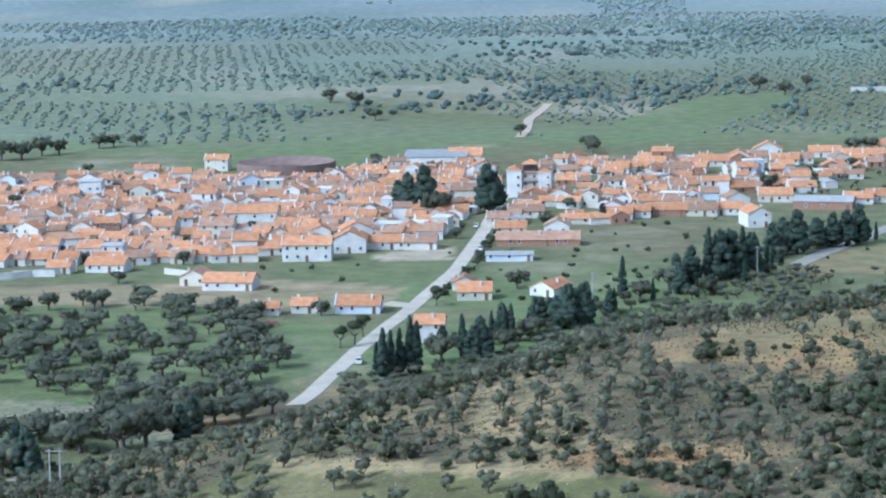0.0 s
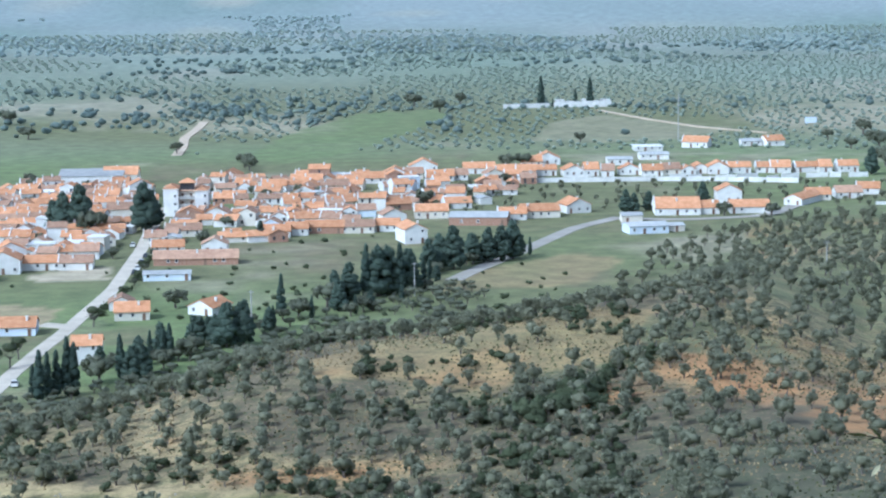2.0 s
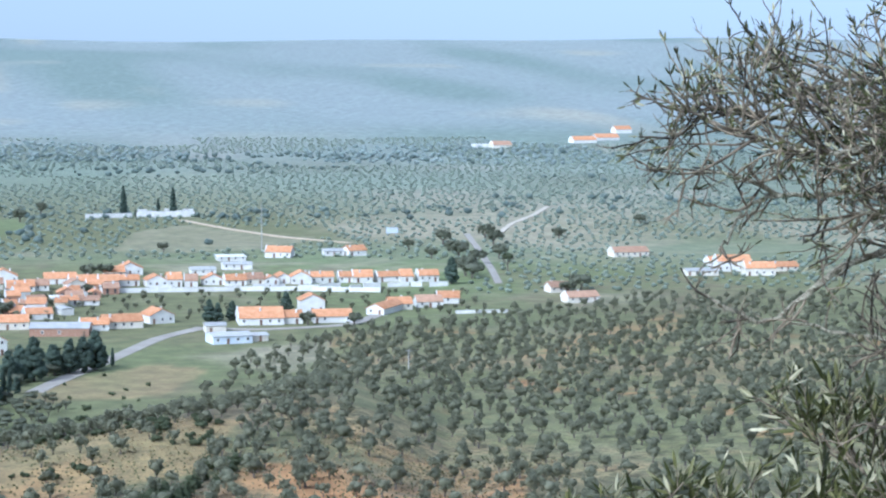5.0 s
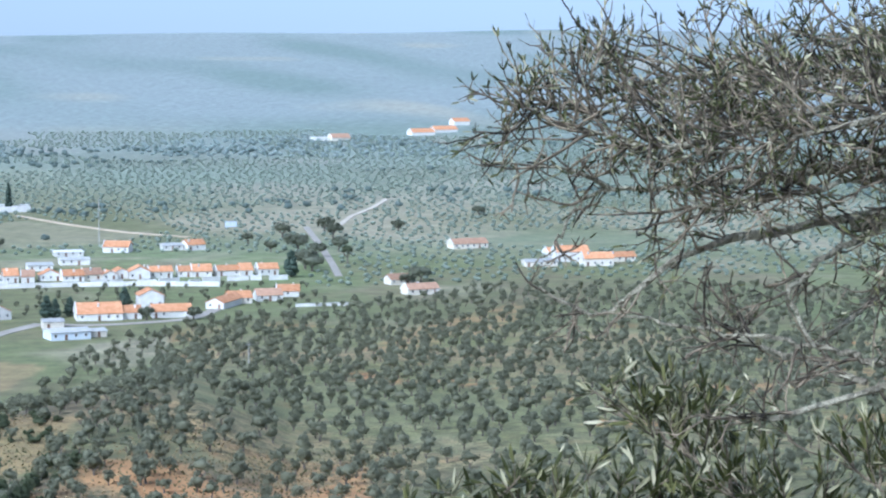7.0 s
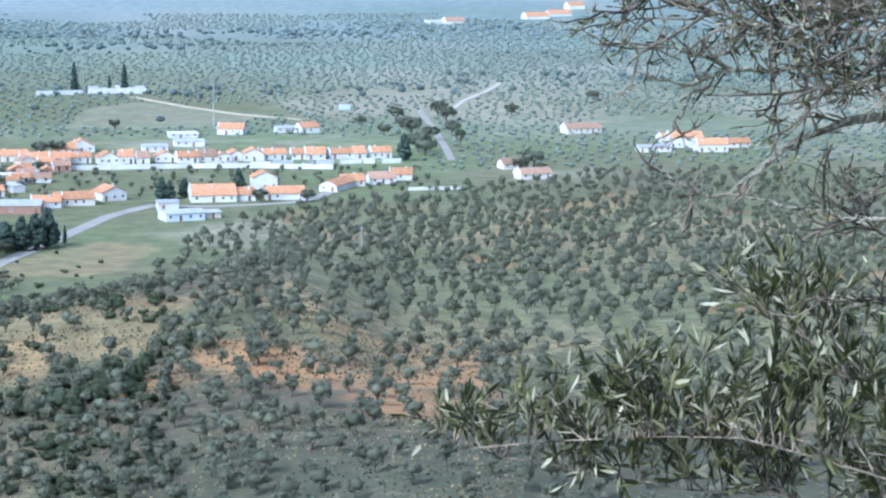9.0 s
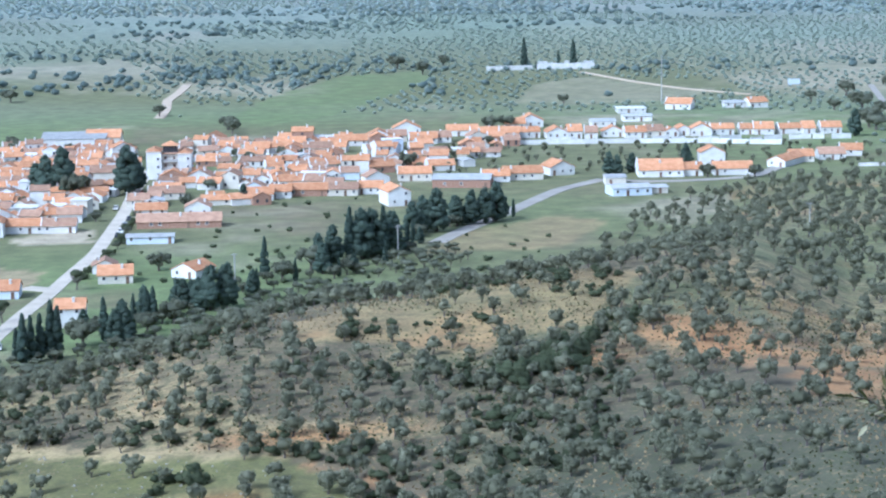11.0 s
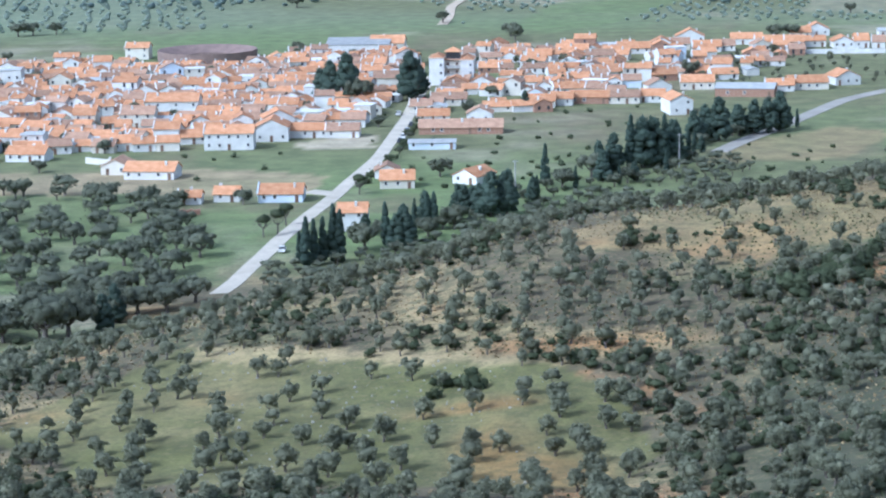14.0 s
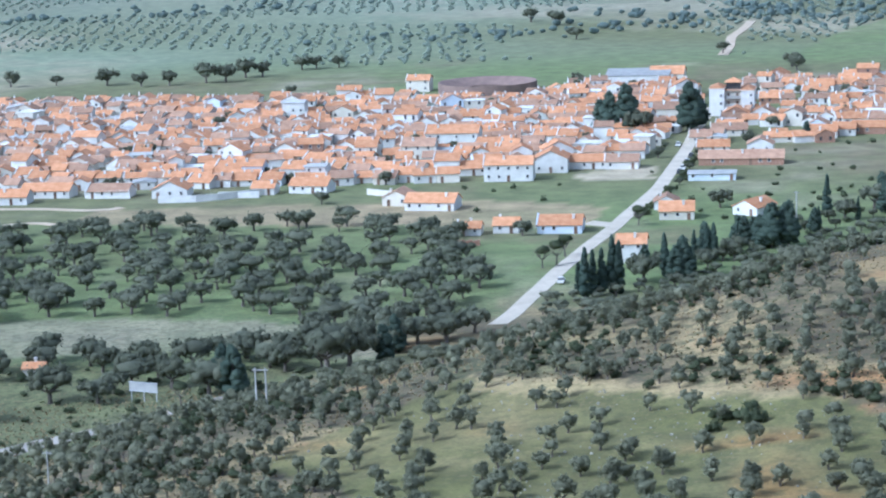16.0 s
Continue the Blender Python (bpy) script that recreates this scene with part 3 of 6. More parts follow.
# ---- ground: one sheet from the viewpoint's hill to the horizon ----
def cover(x, y):
    """Land colour at plan points, before its grain; far off, haze is painted in."""
    far, az = np.hypot(x, y), np.degrees(np.arctan2(x, y))
    n1, n2, n3 = vnoise(x, y, 60, 1), vnoise(x, y, 14, 2), vnoise(x, y, 5, 3)
    green, dry, red = np.array([0.16, 0.162, 0.075]), np.array([0.32, 0.245, 0.125]), np.array([0.42, 0.22, 0.09])
    brown, tan, lush = np.array([0.145, 0.116, 0.07]), np.array([0.33, 0.295, 0.20]), np.array([0.16, 0.20, 0.078])
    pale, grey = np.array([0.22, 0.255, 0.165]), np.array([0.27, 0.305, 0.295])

    def blend(c, d, f):
        f = np.clip(f, 0, 1)[..., None]
        return c * (1 - f) + d * f
    hill = np.broadcast_to(brown, x.shape + (3,))
    hill = blend(hill, dry, (0.45 * n1 + 0.55 * n2 + 0.25 * n3 - 0.62) * 5)
    hill = blend(hill, red, (n2 * 0.6 + vnoise(x, y, 35, 9) * 0.5 - np.where(az > 5, 0.6, 0.74)) * 6)
    hill = blend(hill, green, (vnoise(x, y, 45, 4) * 0.7 + n3 * 0.3 - 0.55) * 4)
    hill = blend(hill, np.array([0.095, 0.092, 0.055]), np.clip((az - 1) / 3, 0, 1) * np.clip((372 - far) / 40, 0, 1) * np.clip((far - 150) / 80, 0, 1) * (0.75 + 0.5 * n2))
    grove = blend(np.broadcast_to(np.array([0.185, 0.19, 0.07]), x.shape + (3,)), np.array([0.25, 0.235, 0.12]), n2)
    grove = blend(grove, dry, (n1 * 0.7 + n3 * 0.3 - 0.55) * 4)
    grove = blend(grove, red, (vnoise(x, y, 28, 6) * 0.8 + n3 * 0.25 - 0.78) * 6)
    land = blend(hill, grove, np.clip((az - 8) / 3, 0, 1) * np.clip((far - 400) / 60, 0, 1))
    plain = blend(np.broadcast_to(green, x.shape + (3,)), lush, vnoise(x, y, 120, 5) * 1.6 - 0.5)
    plain = blend(plain, tan, (vnoise(x, y, 75, 7) * 0.7 + n2 * 0.4 - 0.66) * 3)
    plain = blend(plain, brown * 1.3, (vnoise(x, y * 0.6, 26, 17) * 0.7 + n3 * 0.3 - 0.6) * 2.5)
    land = blend(land, plain, np.clip((far - np.where(az > 9, 820, 520)) / 50, 0, 1) + np.where((far > 410) & (az < -13), 1, 0))
    # distance haze put into the colour: paler past 1080 m, blue-grey past 1300 m
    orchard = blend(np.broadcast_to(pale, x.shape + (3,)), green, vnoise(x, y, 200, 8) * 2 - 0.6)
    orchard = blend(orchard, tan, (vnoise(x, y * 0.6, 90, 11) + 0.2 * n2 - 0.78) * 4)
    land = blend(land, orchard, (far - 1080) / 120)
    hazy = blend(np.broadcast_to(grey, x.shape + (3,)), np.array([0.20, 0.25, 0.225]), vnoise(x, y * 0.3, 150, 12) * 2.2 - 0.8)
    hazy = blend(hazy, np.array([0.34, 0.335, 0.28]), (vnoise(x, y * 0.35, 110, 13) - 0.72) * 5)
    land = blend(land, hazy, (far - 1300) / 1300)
    kinds = {"near_meadow": np.array([0.155, 0.152, 0.05]), "meadow_rim": dry * 1.3, "red_bank": red, "knoll": np.array([0.31, 0.22, 0.10]), "knoll_red": red * 0.6 + dry * 0.4,
             "terrace_red_a": red, "terrace_red_b": red, "terrace_red_c": red * 0.8 + brown * 0.2, "grove_green": green * 1.15, "grove_red": red * 0.5 + dry * 0.5, "sheep_field": tan * 0.85,
             "waste_strip": np.array([0.36, 0.275, 0.165]), "sandy_yard": np.array([0.52, 0.43, 0.31]), "wheat_field": lush, "fallow_field": tan * 0.7 + green * 0.3,
             "stubble_field": dry * 0.9, "oak_meadow": lush * 0.8 + green * 0.2, "verge_left": green}
    for name, colour in kinds.items():
        w = (n3 - 0.5) * 4
        hit = inside(x + w, y + w, FIELDS[name])
        amount = np.where(hit, 0.9 - 0.45 * n2, 0)
        if "red" in name:
            amount = amount * np.clip((n2 * 0.5 + n3 * 0.5 - 0.36) * 6, 0, 1)
        land = blend(land, np.broadcast_to(colour, x.shape + (3,)), amount)
    wild = np.clip(1 - (far - np.where(az > 9, 700, 470)) / 160, 0.25, 1) 
    for name in ("near_meadow", "meadow_rim", "red_bank", "knoll", "terrace_red_a", "terrace_red_b", "terrace_red_c", "grove_green", "grove_red"):
        wild = np.where(inside(x, y, FIELDS[name]), 0.55 if "red" not in name else 0.15, wild)
    return np.concatenate([np.clip(land, 0.02, 0.8), wild[..., None]], -1)


az = np.concatenate([np.arange(-180, -32, 4.0), np.arange(-32, 36, 0.2), np.arange(36, 180, 4.0)])
reach = np.concatenate([[0.0, 1, 2, 4, 8, 14, 22, 34, 50, 70, 100, 130, 165, 200, 230, 255], np.geomspace(275, 640, 120), np.geomspace(646, 1250, 90), np.geomspace(1265, 4930, 150)])
AA, RR = np.meshgrid(np.radians(az), reach, indexing="ij")
GX, GY = RR * np.sin(AA), RR * np.cos(AA)
GV = np.stack([GX, GY, ground_z(GX, GY)], -1).reshape(-1, 3)
nr = len(reach)
ia, ir = np.meshgrid(np.arange(len(az)), np.arange(nr - 1), indexing="ij")
ib = (ia + 1) % len(az)
GF = np.stack([ia * nr + ir, ia * nr + ir + 1, ib * nr + ir + 1, ib * nr + ir], -1).reshape(-1, 4)
M_GROUND = mat("soil_and_grass", (0.8, 0.8, 0.8), (1.25, 1.25, 1.2), 0.12, 0.95, 0.5, fine=12)
nt = M_GROUND.node_tree
att, mul = nt.nodes.new("ShaderNodeAttribute"), nt.nodes.new("ShaderNodeMix")
att.attribute_name = "cover"
mul.data_type, mul.blend_type = "RGBA", "MULTIPLY"
mul.inputs["Factor"].default_value = 1
base_in = nt.nodes["Principled BSDF"].inputs["Base Color"]
grain = base_in.links[0].from_socket
nt.links.new(att.outputs["Color"], mul.inputs["A"])
nt.links.new(grain, mul.inputs["B"])
# low undergrowth and dry tufts, thickest on the wild slopes
here = nt.nodes.new("ShaderNodeTexCoord")
colour = mul.outputs["Result"]
for scale, lo, hi, tint, most in ((0.5, 0.48, 0.6, (0.08, 0.085, 0.04), 0.75), (0.75, 0.56, 0.66, (0.34, 0.25, 0.13), 0.5), (2.2, 0.52, 0.64, (0.05, 0.053, 0.028), 0.65)):
    tex, ramp, amount, over = nt.nodes.new("ShaderNodeTexNoise"), nt.nodes.new("ShaderNodeMapRange"), nt.nodes.new("ShaderNodeMath"), nt.nodes.new("ShaderNodeMix")
    tex.inputs["Scale"].default_value, tex.inputs["Detail"].default_value, tex.inputs["Roughness"].default_value = scale, 5, 0.62
    ramp.inputs["From Min"].default_value, ramp.inputs["From Max"].default_value, ramp.inputs["To Max"].default_value = lo, hi, most
    amount.operation, over.data_type = "MULTIPLY", "RGBA"
    over.inputs["B"].default_value = (*tint, 1)
    nt.links.new(here.outputs["Object"], tex.inputs["Vector"])
    nt.links.new(tex.outputs["Fac"], ramp.inputs["Value"])
    nt.links.new(ramp.outputs[0], amount.inputs[0])
    nt.links.new(att.outputs["Alpha"], amount.inputs[1])
    nt.links.new(amount.outputs[0], over.inputs["Factor"])
    nt.links.new(colour, over.inputs["A"])
    colour = over.outputs["Result"]
nt.links.new(colour, base_in)
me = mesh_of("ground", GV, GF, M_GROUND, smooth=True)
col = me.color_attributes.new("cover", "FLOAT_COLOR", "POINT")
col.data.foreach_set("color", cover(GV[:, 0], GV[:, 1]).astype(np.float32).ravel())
tagged(new("ground", me), "dry hillside, green fields and hazy plain reaching the horizon", "ground", kind="structure")


def ribbon(points, width, lift=0.12, step=4.0):
    """A flat strip draped over the ground along plan points."""
    P = np.array(points, float)
    s = np.concatenate([[0], np.cumsum(np.hypot(*np.diff(P, axis=0).T))])
    u = np.linspace(0, s[-1], max(2, int(s[-1] / step)))
    Q = np.stack([np.interp(u, s, P[:, 0]), np.interp(u, s, P[:, 1])], 1)
    if len(Q) > 6:
        K = np.ones(5) / 5
        Q[2:-2] = np.stack([np.convolve(Q[:, k], K, "valid") for k in (0, 1)], 1)
    T = np.gradient(Q, axis=0)
    N = np.stack([-T[:, 1], T[:, 0]], 1) / (np.hypot(T[:, 0], T[:, 1])[:, None] + 1e-9)
    cols = [Q + N * width * k for k in (-0.5, -0.25, 0, 0.25, 0.5)]
    V = np.concatenate([np.c_[c, ground_z(c[:, 0], c[:, 1]) + lift] for c in cols] + [np.c_[c, ground_z(c[:, 0], c[:, 1]) - 0.3] for c in (cols[0], cols[-1])])
    n = len(Q)
    k = np.arange(n - 1)
    order = [5, 0, 1, 2, 3, 4, 6]
    F = [np.stack([a * n + k, b * n + k, b * n + k + 1, a * n + k + 1], -1) for a, b in zip(order, order[1:])]
    return V, np.concatenate(F)


for name, (width, pts) in ROADS.items():
    m = M_TRACK if "track" in name else M_ASPHALT if name in ("main_road", "main_road_b", "valley_road", "avenue") else M_ROAD
    kind = "dirt track crossing the fields" if "track" in name else "pale sunlit road surface with worn edges"
    tagged(new("track" if "track" in name else "road", mesh_of(name, *ribbon(pts, width, 0.3 if np.hypot(*pts[0]) > 900 else 0.2 if 'lane' in name or name.endswith('_b') else 0.12), m)), kind, "road", kind="structure")


# ---- trees ----
ICO_V = np.array([(0, 0, -1), (0.7236, -0.5257, -0.4472), (-0.2764, -0.8506, -0.4472), (-0.8944, 0, -0.4472), (-0.2764, 0.8506, -0.4472), (0.7236, 0.5257, -0.4472),
                  (0.2764, -0.8506, 0.4472), (-0.7236, -0.5257, 0.4472), (-0.7236, 0.5257, 0.4472), (0.2764, 0.8506, 0.4472), (0.8944, 0, 0.4472), (0, 0, 1)])
ICO_F = np.array([(0, 1, 2), (1, 0, 5), (0, 2, 3), (0, 3, 4), (0, 4, 5), (1, 5, 10), (2, 1, 6), (3, 2, 7), (4, 3, 8), (5, 4, 9),
                  (1, 10, 6), (2, 6, 7), (3, 7, 8), (4, 8, 9), (5, 9, 10), (6, 10, 11), (7, 6, 11), (8, 7, 11), (9, 8, 11), (10, 9, 11)])


def split(V, F):
    """Each triangle into four, points pushed out to the unit ball."""
    W, G, mids = [tuple(v) for v in V], [], {}

    def mid(a, b):
        key = (min(a, b), max(a, b))
        if key not in mids:
            m = (np.array(W[a]) + np.array(W[b])) / 2
            mids[key] = len(W)
            W.append(tuple(m / np.linalg.norm(m)))
        return mids[key]
    for a, b, c in F:
        d, e, f = mid(a, b), mid(b, c), mid(c, a)
        G += [(a, d, f), (d, b, e), (f, e, c), (d, e, f)]
    return np.array(W), np.array(G)


BALL_V, BALL_F = split(ICO_V, ICO_F)


def tufts(rng, centres, size, blades=2):
    """Small irregular leaf clusters, one or two crossed leaf-shaped blades each, as triangles."""
    n = len(centres)
    V, F = [], []
    for k in range(blades):
        a = rng.normal(size=(n, 3))
        a /= np.linalg.norm(a, axis=1)[:, None]
        b = np.cross(a, rng.normal(size=(n, 3)))
        b /= np.linalg.norm(b, axis=1)[:, None]
        s = size * rng.uniform(0.6, 1.3, (n, 1))
        quad = np.stack([centres - a * s, centres - b * s * 0.55 + a * s * 0.1, centres + a * s, centres + b * s * 0.55], 1)
        o = np.arange(n)[:, None] * 4 + k * n * 4
        V.append(quad.reshape(-1, 3))
        F += [o + (0, 1, 2), o + (0, 2, 3)]
    return np.concatenate(V), np.concatenate(F)


def crown(rng, rad, z0, clumps, lump, leaves, leaf, hollow=0.35, blades=2, core=1.0):
    """A crown of lumpy leaf clumps with loose tufts round them and gaps between, in an ellipsoid about z0."""
    d = rng.normal(size=(clumps, 3))
    d /= np.linalg.norm(d, axis=1)[:, None]
    c = d * rng.uniform(hollow, 0.9, (clumps, 1)) * rad + (0, 0, z0)
    low = core * rng.uniform(0.6, 0.78, (len(BALL_V), 1)) * (1 + 0.12 * np.sin(BALL_V @ rng.normal(size=(3, 1)) * 3))
    pieces = [(BALL_V * low * rad * np.where(BALL_V[:, 2:3] < -0.2, (1, 1, 0.75), (1, 1, 1)) + (0, 0, z0), BALL_F)]
    for p in c:
        s = lump * rng.uniform(0.6, 1.25)
        pieces.append((p + ICO_V * s * rng.uniform(0.7, 1.2, 3) * rng.uniform(0.75, 1.2, (12, 1)), ICO_F))
    if leaves:
        d = rng.normal(size=(leaves, 3))
        d /= np.linalg.norm(d, axis=1)[:, None]
        pick = c[rng.randint(0, clumps, leaves)] + d * lump * rng.uniform(0.7, 1.6, (leaves, 1))
        pieces.append(tufts(rng, pick, leaf, blades))
    return join(pieces)


def trunk(rng, height, r, limbs, spread, lean=0.15, sides=6):
    """A tapered, crooked trunk that forks into limbs."""
    top = np.array([rng.uniform(-lean, lean), rng.uniform(-lean, lean), height * 0.5])
    pieces = [tube([(0, 0, -0.4), (0, 0, 0), top * (0.5, 0.5, 0.5), top], [r * 1.5, r * 1.3, r, r * 0.85], sides)]
    for k in range(limbs):
        a = (k + rng.uniform(-0.3, 0.3)) * 2 * np.pi / limbs
        end = np.array([math.cos(a) * spread, math.sin(a) * spread, height * rng.uniform(0.85, 1.15)])
        mid = top * 0.5 + end * 0.5 + (0, 0, -0.1 * height)
        pieces.append(tube([top * 0.95, mid, end], [r * 0.7, r * 0.45, r * 0.15], max(4, sides - 1)))
    return join(pieces)


def tree_kind(kind, seed, detail=1.0):
    """(trunk, crown) arrays of one tree of its kind at about natural size."""
    rng = np.random.RandomState(seed)
    if kind == "olive":
        w = rng.uniform(1.5, 1.95)
        return trunk(rng, 1.5, 0.17, 3 if detail == 1 else 2, 0.7, sides=6 if detail == 1 else 4), crown(rng, (w, w * rng.uniform(0.8, 1.1), 1.35), 2.15, int(22 * detail) + 3, 0.37, int(760 * detail), 0.19 if detail == 1 else 0.26, 0.5, 1, 0.9)
    if kind == "oak":
        w = rng.uniform(3.4, 4.6)
        return trunk(rng, 3.6, 0.34, 4, 2.2), crown(rng, (w, w * rng.uniform(0.8, 1.05), 1.75), 3.9, int(24 * detail), 0.85, int(280 * detail), 0.3, 0.6)
    if kind == "cypress":
        h = 13.0
        z = np.sort(rng.uniform(0.7, h - 0.7, int(46 * detail)))
        f = z / h
        rad = 1.35 * np.clip(f / 0.12, 0.45, 1) * (1 - np.clip((f - 0.3) / 0.72, 0, 1) ** 1.4)
        a = rng.uniform(0, 2 * np.pi, len(z))
        q = np.stack([np.cos(a) * rad * 0.5, np.sin(a) * rad * 0.5, z], 1)
        pieces = [(p + ICO_V * (0.25 + r * 0.62, 0.25 + r * 0.62, 1.1) * rng.uniform(0.8, 1.2, (12, 1)), ICO_F) for p, r in zip(q, rad)]
        t = q[rng.randint(0, len(q), int(150 * detail))]
        a = rng.uniform(0, 2 * np.pi, len(t))
        rr = np.interp(t[:, 2], z, rad)
        pieces.append(tufts(rng, np.stack([np.cos(a) * rr * 1.05, np.sin(a) * rr * 1.05, t[:, 2] + rng.uniform(-0.5, 0.5, len(t))], 1), 0.32))
        return tube([(0, 0, -0.4), (0, 0, 1.0), (0, 0, h * 0.8)], [0.3, 0.24, 0.05], 6), join(pieces)
    if kind == "pine":
        h = 12.0
        z = np.sort(rng.uniform(1.2, h - 0.8, int(70 * detail)))
        f = z / h
        rad = 3.5 * np.clip(f / 0.2, 0.5, 1) * (1 - np.clip((f - 0.25) / 0.78, 0, 1) ** 1.5) * rng.uniform(0.75, 1.1, len(z))
        a = rng.uniform(0, 2 * np.pi, len(z))
        q = np.stack([np.cos(a) * rad * 0.7, np.sin(a) * rad * 0.7, z], 1)
        pieces = [(p + ICO_V * (0.4 + r * 0.36, 0.4 + r * 0.36, 1.0) * rng.uniform(0.75, 1.25, (12, 1)), ICO_F) for p, r in zip(q, rad)]
        t = q[rng.randint(0, len(q), int(420 * detail))]
        d = rng.normal(size=t.shape)
        d /= np.linalg.norm(d, axis=1)[:, None]
        pieces.append(tufts(rng, t + d * rng.uniform(0.7, 1.35, (len(t), 1)), 0.3))
        return tube([(0, 0, -0.4), (0, 0, 1.5), (0.2, 0.1, h * 0.85)], [0.36, 0.3, 0.06], 6), join(pieces)
    if kind == "shrub":
        w = rng.uniform(0.9, 1.5)
        return tube([(0, 0, -0.3), (0, 0, 0.2), (0.1, 0.05, 0.7)], [0.12, 0.1, 0.04], 4), crown(rng, (w, w, 0.6), 0.6, int(9 * detail), 0.5, int(60 * detail), 0.2, 0.1)
    if kind == "bare":
        pieces = [trunk(rng, 4.5, 0.2, 5, 1.8)]
        for k in range(18):
            a, e = rng.uniform(0, 2 * np.pi), rng.uniform(0.2, 1.2)
            s = np.array([math.cos(a) * 0.9, math.sin(a) * 0.9, rng.uniform(2.5, 4.2)])
            d = np.array([math.cos(a) * math.cos(e), math.sin(a) * math.cos(e), math.sin(e)])
            pieces.append(tube([s, s + d * 1.1, s + d * 2.0 + rng.normal(size=3) * 0.2], [0.06, 0.04, 0.015], 4))
        return join(pieces), crown(rng, (2.4, 2.4, 1.6), 4.6, 6, 0.35, 160, 0.2, 0.3)
    # a far tree, a rounded clump
    w = rng.uniform(1.6, 2.4)
    lumps = [(ICO_V * (w, w * rng.uniform(0.8, 1.1), 1.15) * rng.uniform(0.85, 1.15, (12, 1)) + (0, 0, 1.1), ICO_F),
             (ICO_V * w * 0.55 * rng.uniform(0.8, 1.2, (12, 1)) + (rng.uniform(-1, 1) * w * 0.6, rng.uniform(-1, 1) * w * 0.6, 1.4), ICO_F)]
    return tube([(0, 0, -0.3), (0, 0, 0.8)], [0.25, 0.2], 3), join(lumps)


FOLIAGE = {"olive": M_OLIVE, "oak": M_OAK, "cypress": M_CYPRESS, "pine": M_PINE, "shrub": M_SHRUB, "bare": M_SHRUB, "dot": M_OLIVE_HAZED}
TREE_TEXT = {"olive": ("olive_tree", "grey-green olive tree on the dry hillside", "olive tree"), "oak": ("holm_oak", "dark spreading holm oak in the meadow", "oak tree"),
             "cypress": ("cypress_tree", "tall narrow dark green cypress tree", "cypress"), "pine": ("pine_tree", "dense dark green conifer above the houses", "conifer"),
             "shrub": ("shrub", "low dark evergreen shrub on the hillside", "shrub"), "bare": ("bare_tree", "thin leafless tree with grey twigs beside the road", "tree")}
STOCK = {}


def tree_meshes(kind, variants):
    if kind not in STOCK:
        STOCK[kind] = []
        for k in range(variants):
            (tv, tf), (cv, cf) = tree_kind(kind, 100 + 7 * k)
            STOCK[kind].append((mesh_of(kind + "_trunk", tv, tf, M_BARK, smooth=True), mesh_of(kind + "_crown", cv, cf, FOLIAGE[kind], smooth=True)))
    return STOCK[kind]


def plant(kind, x, y, size=1.0, seed=0, tall=1.0, group=""):
    """One tree as a thing of its own."""
    name, label, category = TREE_TEXT[kind]
    rng = random.Random(seed)
    st = tree_meshes(kind, 8)
    t, c = st[rng.randrange(len(st))]
    z = float(ground_z(x, y))
    ob = thing(name, pose(x, y, z - 0.05, 0, 0, rng.uniform(0, 360)) @ Matrix.Diagonal((size, size, size * tall, 1)), label, category, group)
    part("trunk", t, ob)
    part("crown", c, ob)
    return ob


def mass(name, kind, xy, label, category, seed, size=(0.8, 1.2), detail=0.5, variants=6):
    """Many trees of a kind beyond counting, as one object with its trunks and its crowns."""
    rng = np.random.RandomState(seed)
    xy = np.asarray(xy)
    stock = [tree_kind(kind, 300 + k, detail) for k in range(variants)]
    which = rng.randint(0, variants, len(xy))
    ang, s = rng.uniform(0, 2 * np.pi, len(xy)), rng.uniform(*size, len(xy))
    z = ground_z(xy[:, 0], xy[:, 1])
    root = thing(name, Matrix(), label, category, kind="stuff")
    for idx, (pname, m) in enumerate((("trunks", M_BARK), ("crowns", FOLIAGE[kind]))):
        Vs, Fs, k0 = [], [], 0
        for v in range(variants):
            sel = np.where(which == v)[0]
            if not len(sel):
                continue
            V, F = stock[v][idx]
            c, sn = np.cos(ang[sel])[:, None], np.sin(ang[sel])[:, None]
            S = s[sel][:, None]
            X = (V[:, 0] * c - V[:, 1] * sn) * S + xy[sel, 0:1]
            Y = (V[:, 0] * sn + V[:, 1] * c) * S + xy[sel, 1:2]
            Z = V[:, 2] * S * np.ones_like(c) + z[sel][:, None]
            Vs.append(np.stack([X, Y, Z], -1).reshape(-1, 3))
            Fs.append((F[None] + (np.arange(len(sel)) * len(V))[:, None, None] + k0).reshape(-1, F.shape[1]))
            k0 += len(sel) * len(V)
        tagged(part(pname, mesh_of(pname, np.concatenate(Vs), np.concatenate(Fs), m, smooth=True), root), kind="stuff")
    return root


def scatter(seed, x0, x1, y0, y1, step, jitter=0.35, turn=0.0):
    """Plan points on a jittered grid."""
    rng = np.random.RandomState(seed)
    cx, cy, r = (x0 + x1) / 2, (y0 + y1) / 2, math.hypot(x1 - x0, y1 - y0) / 2
    k = np.arange(-r, r, step)
    a, b = np.meshgrid(k, k)
    p = np.stack([a.ravel(), b.ravel()], 1) + rng.uniform(-jitter, jitter, (a.size, 2)) * step
    c, s = math.cos(radians(turn)), math.sin(radians(turn))
    p = p @ np.array([[c, s], [-s, c]]) + (cx, cy)
    return p[(p[:, 0] > x0) & (p[:, 0] < x1) & (p[:, 1] > y0) & (p[:, 1] < y1)]


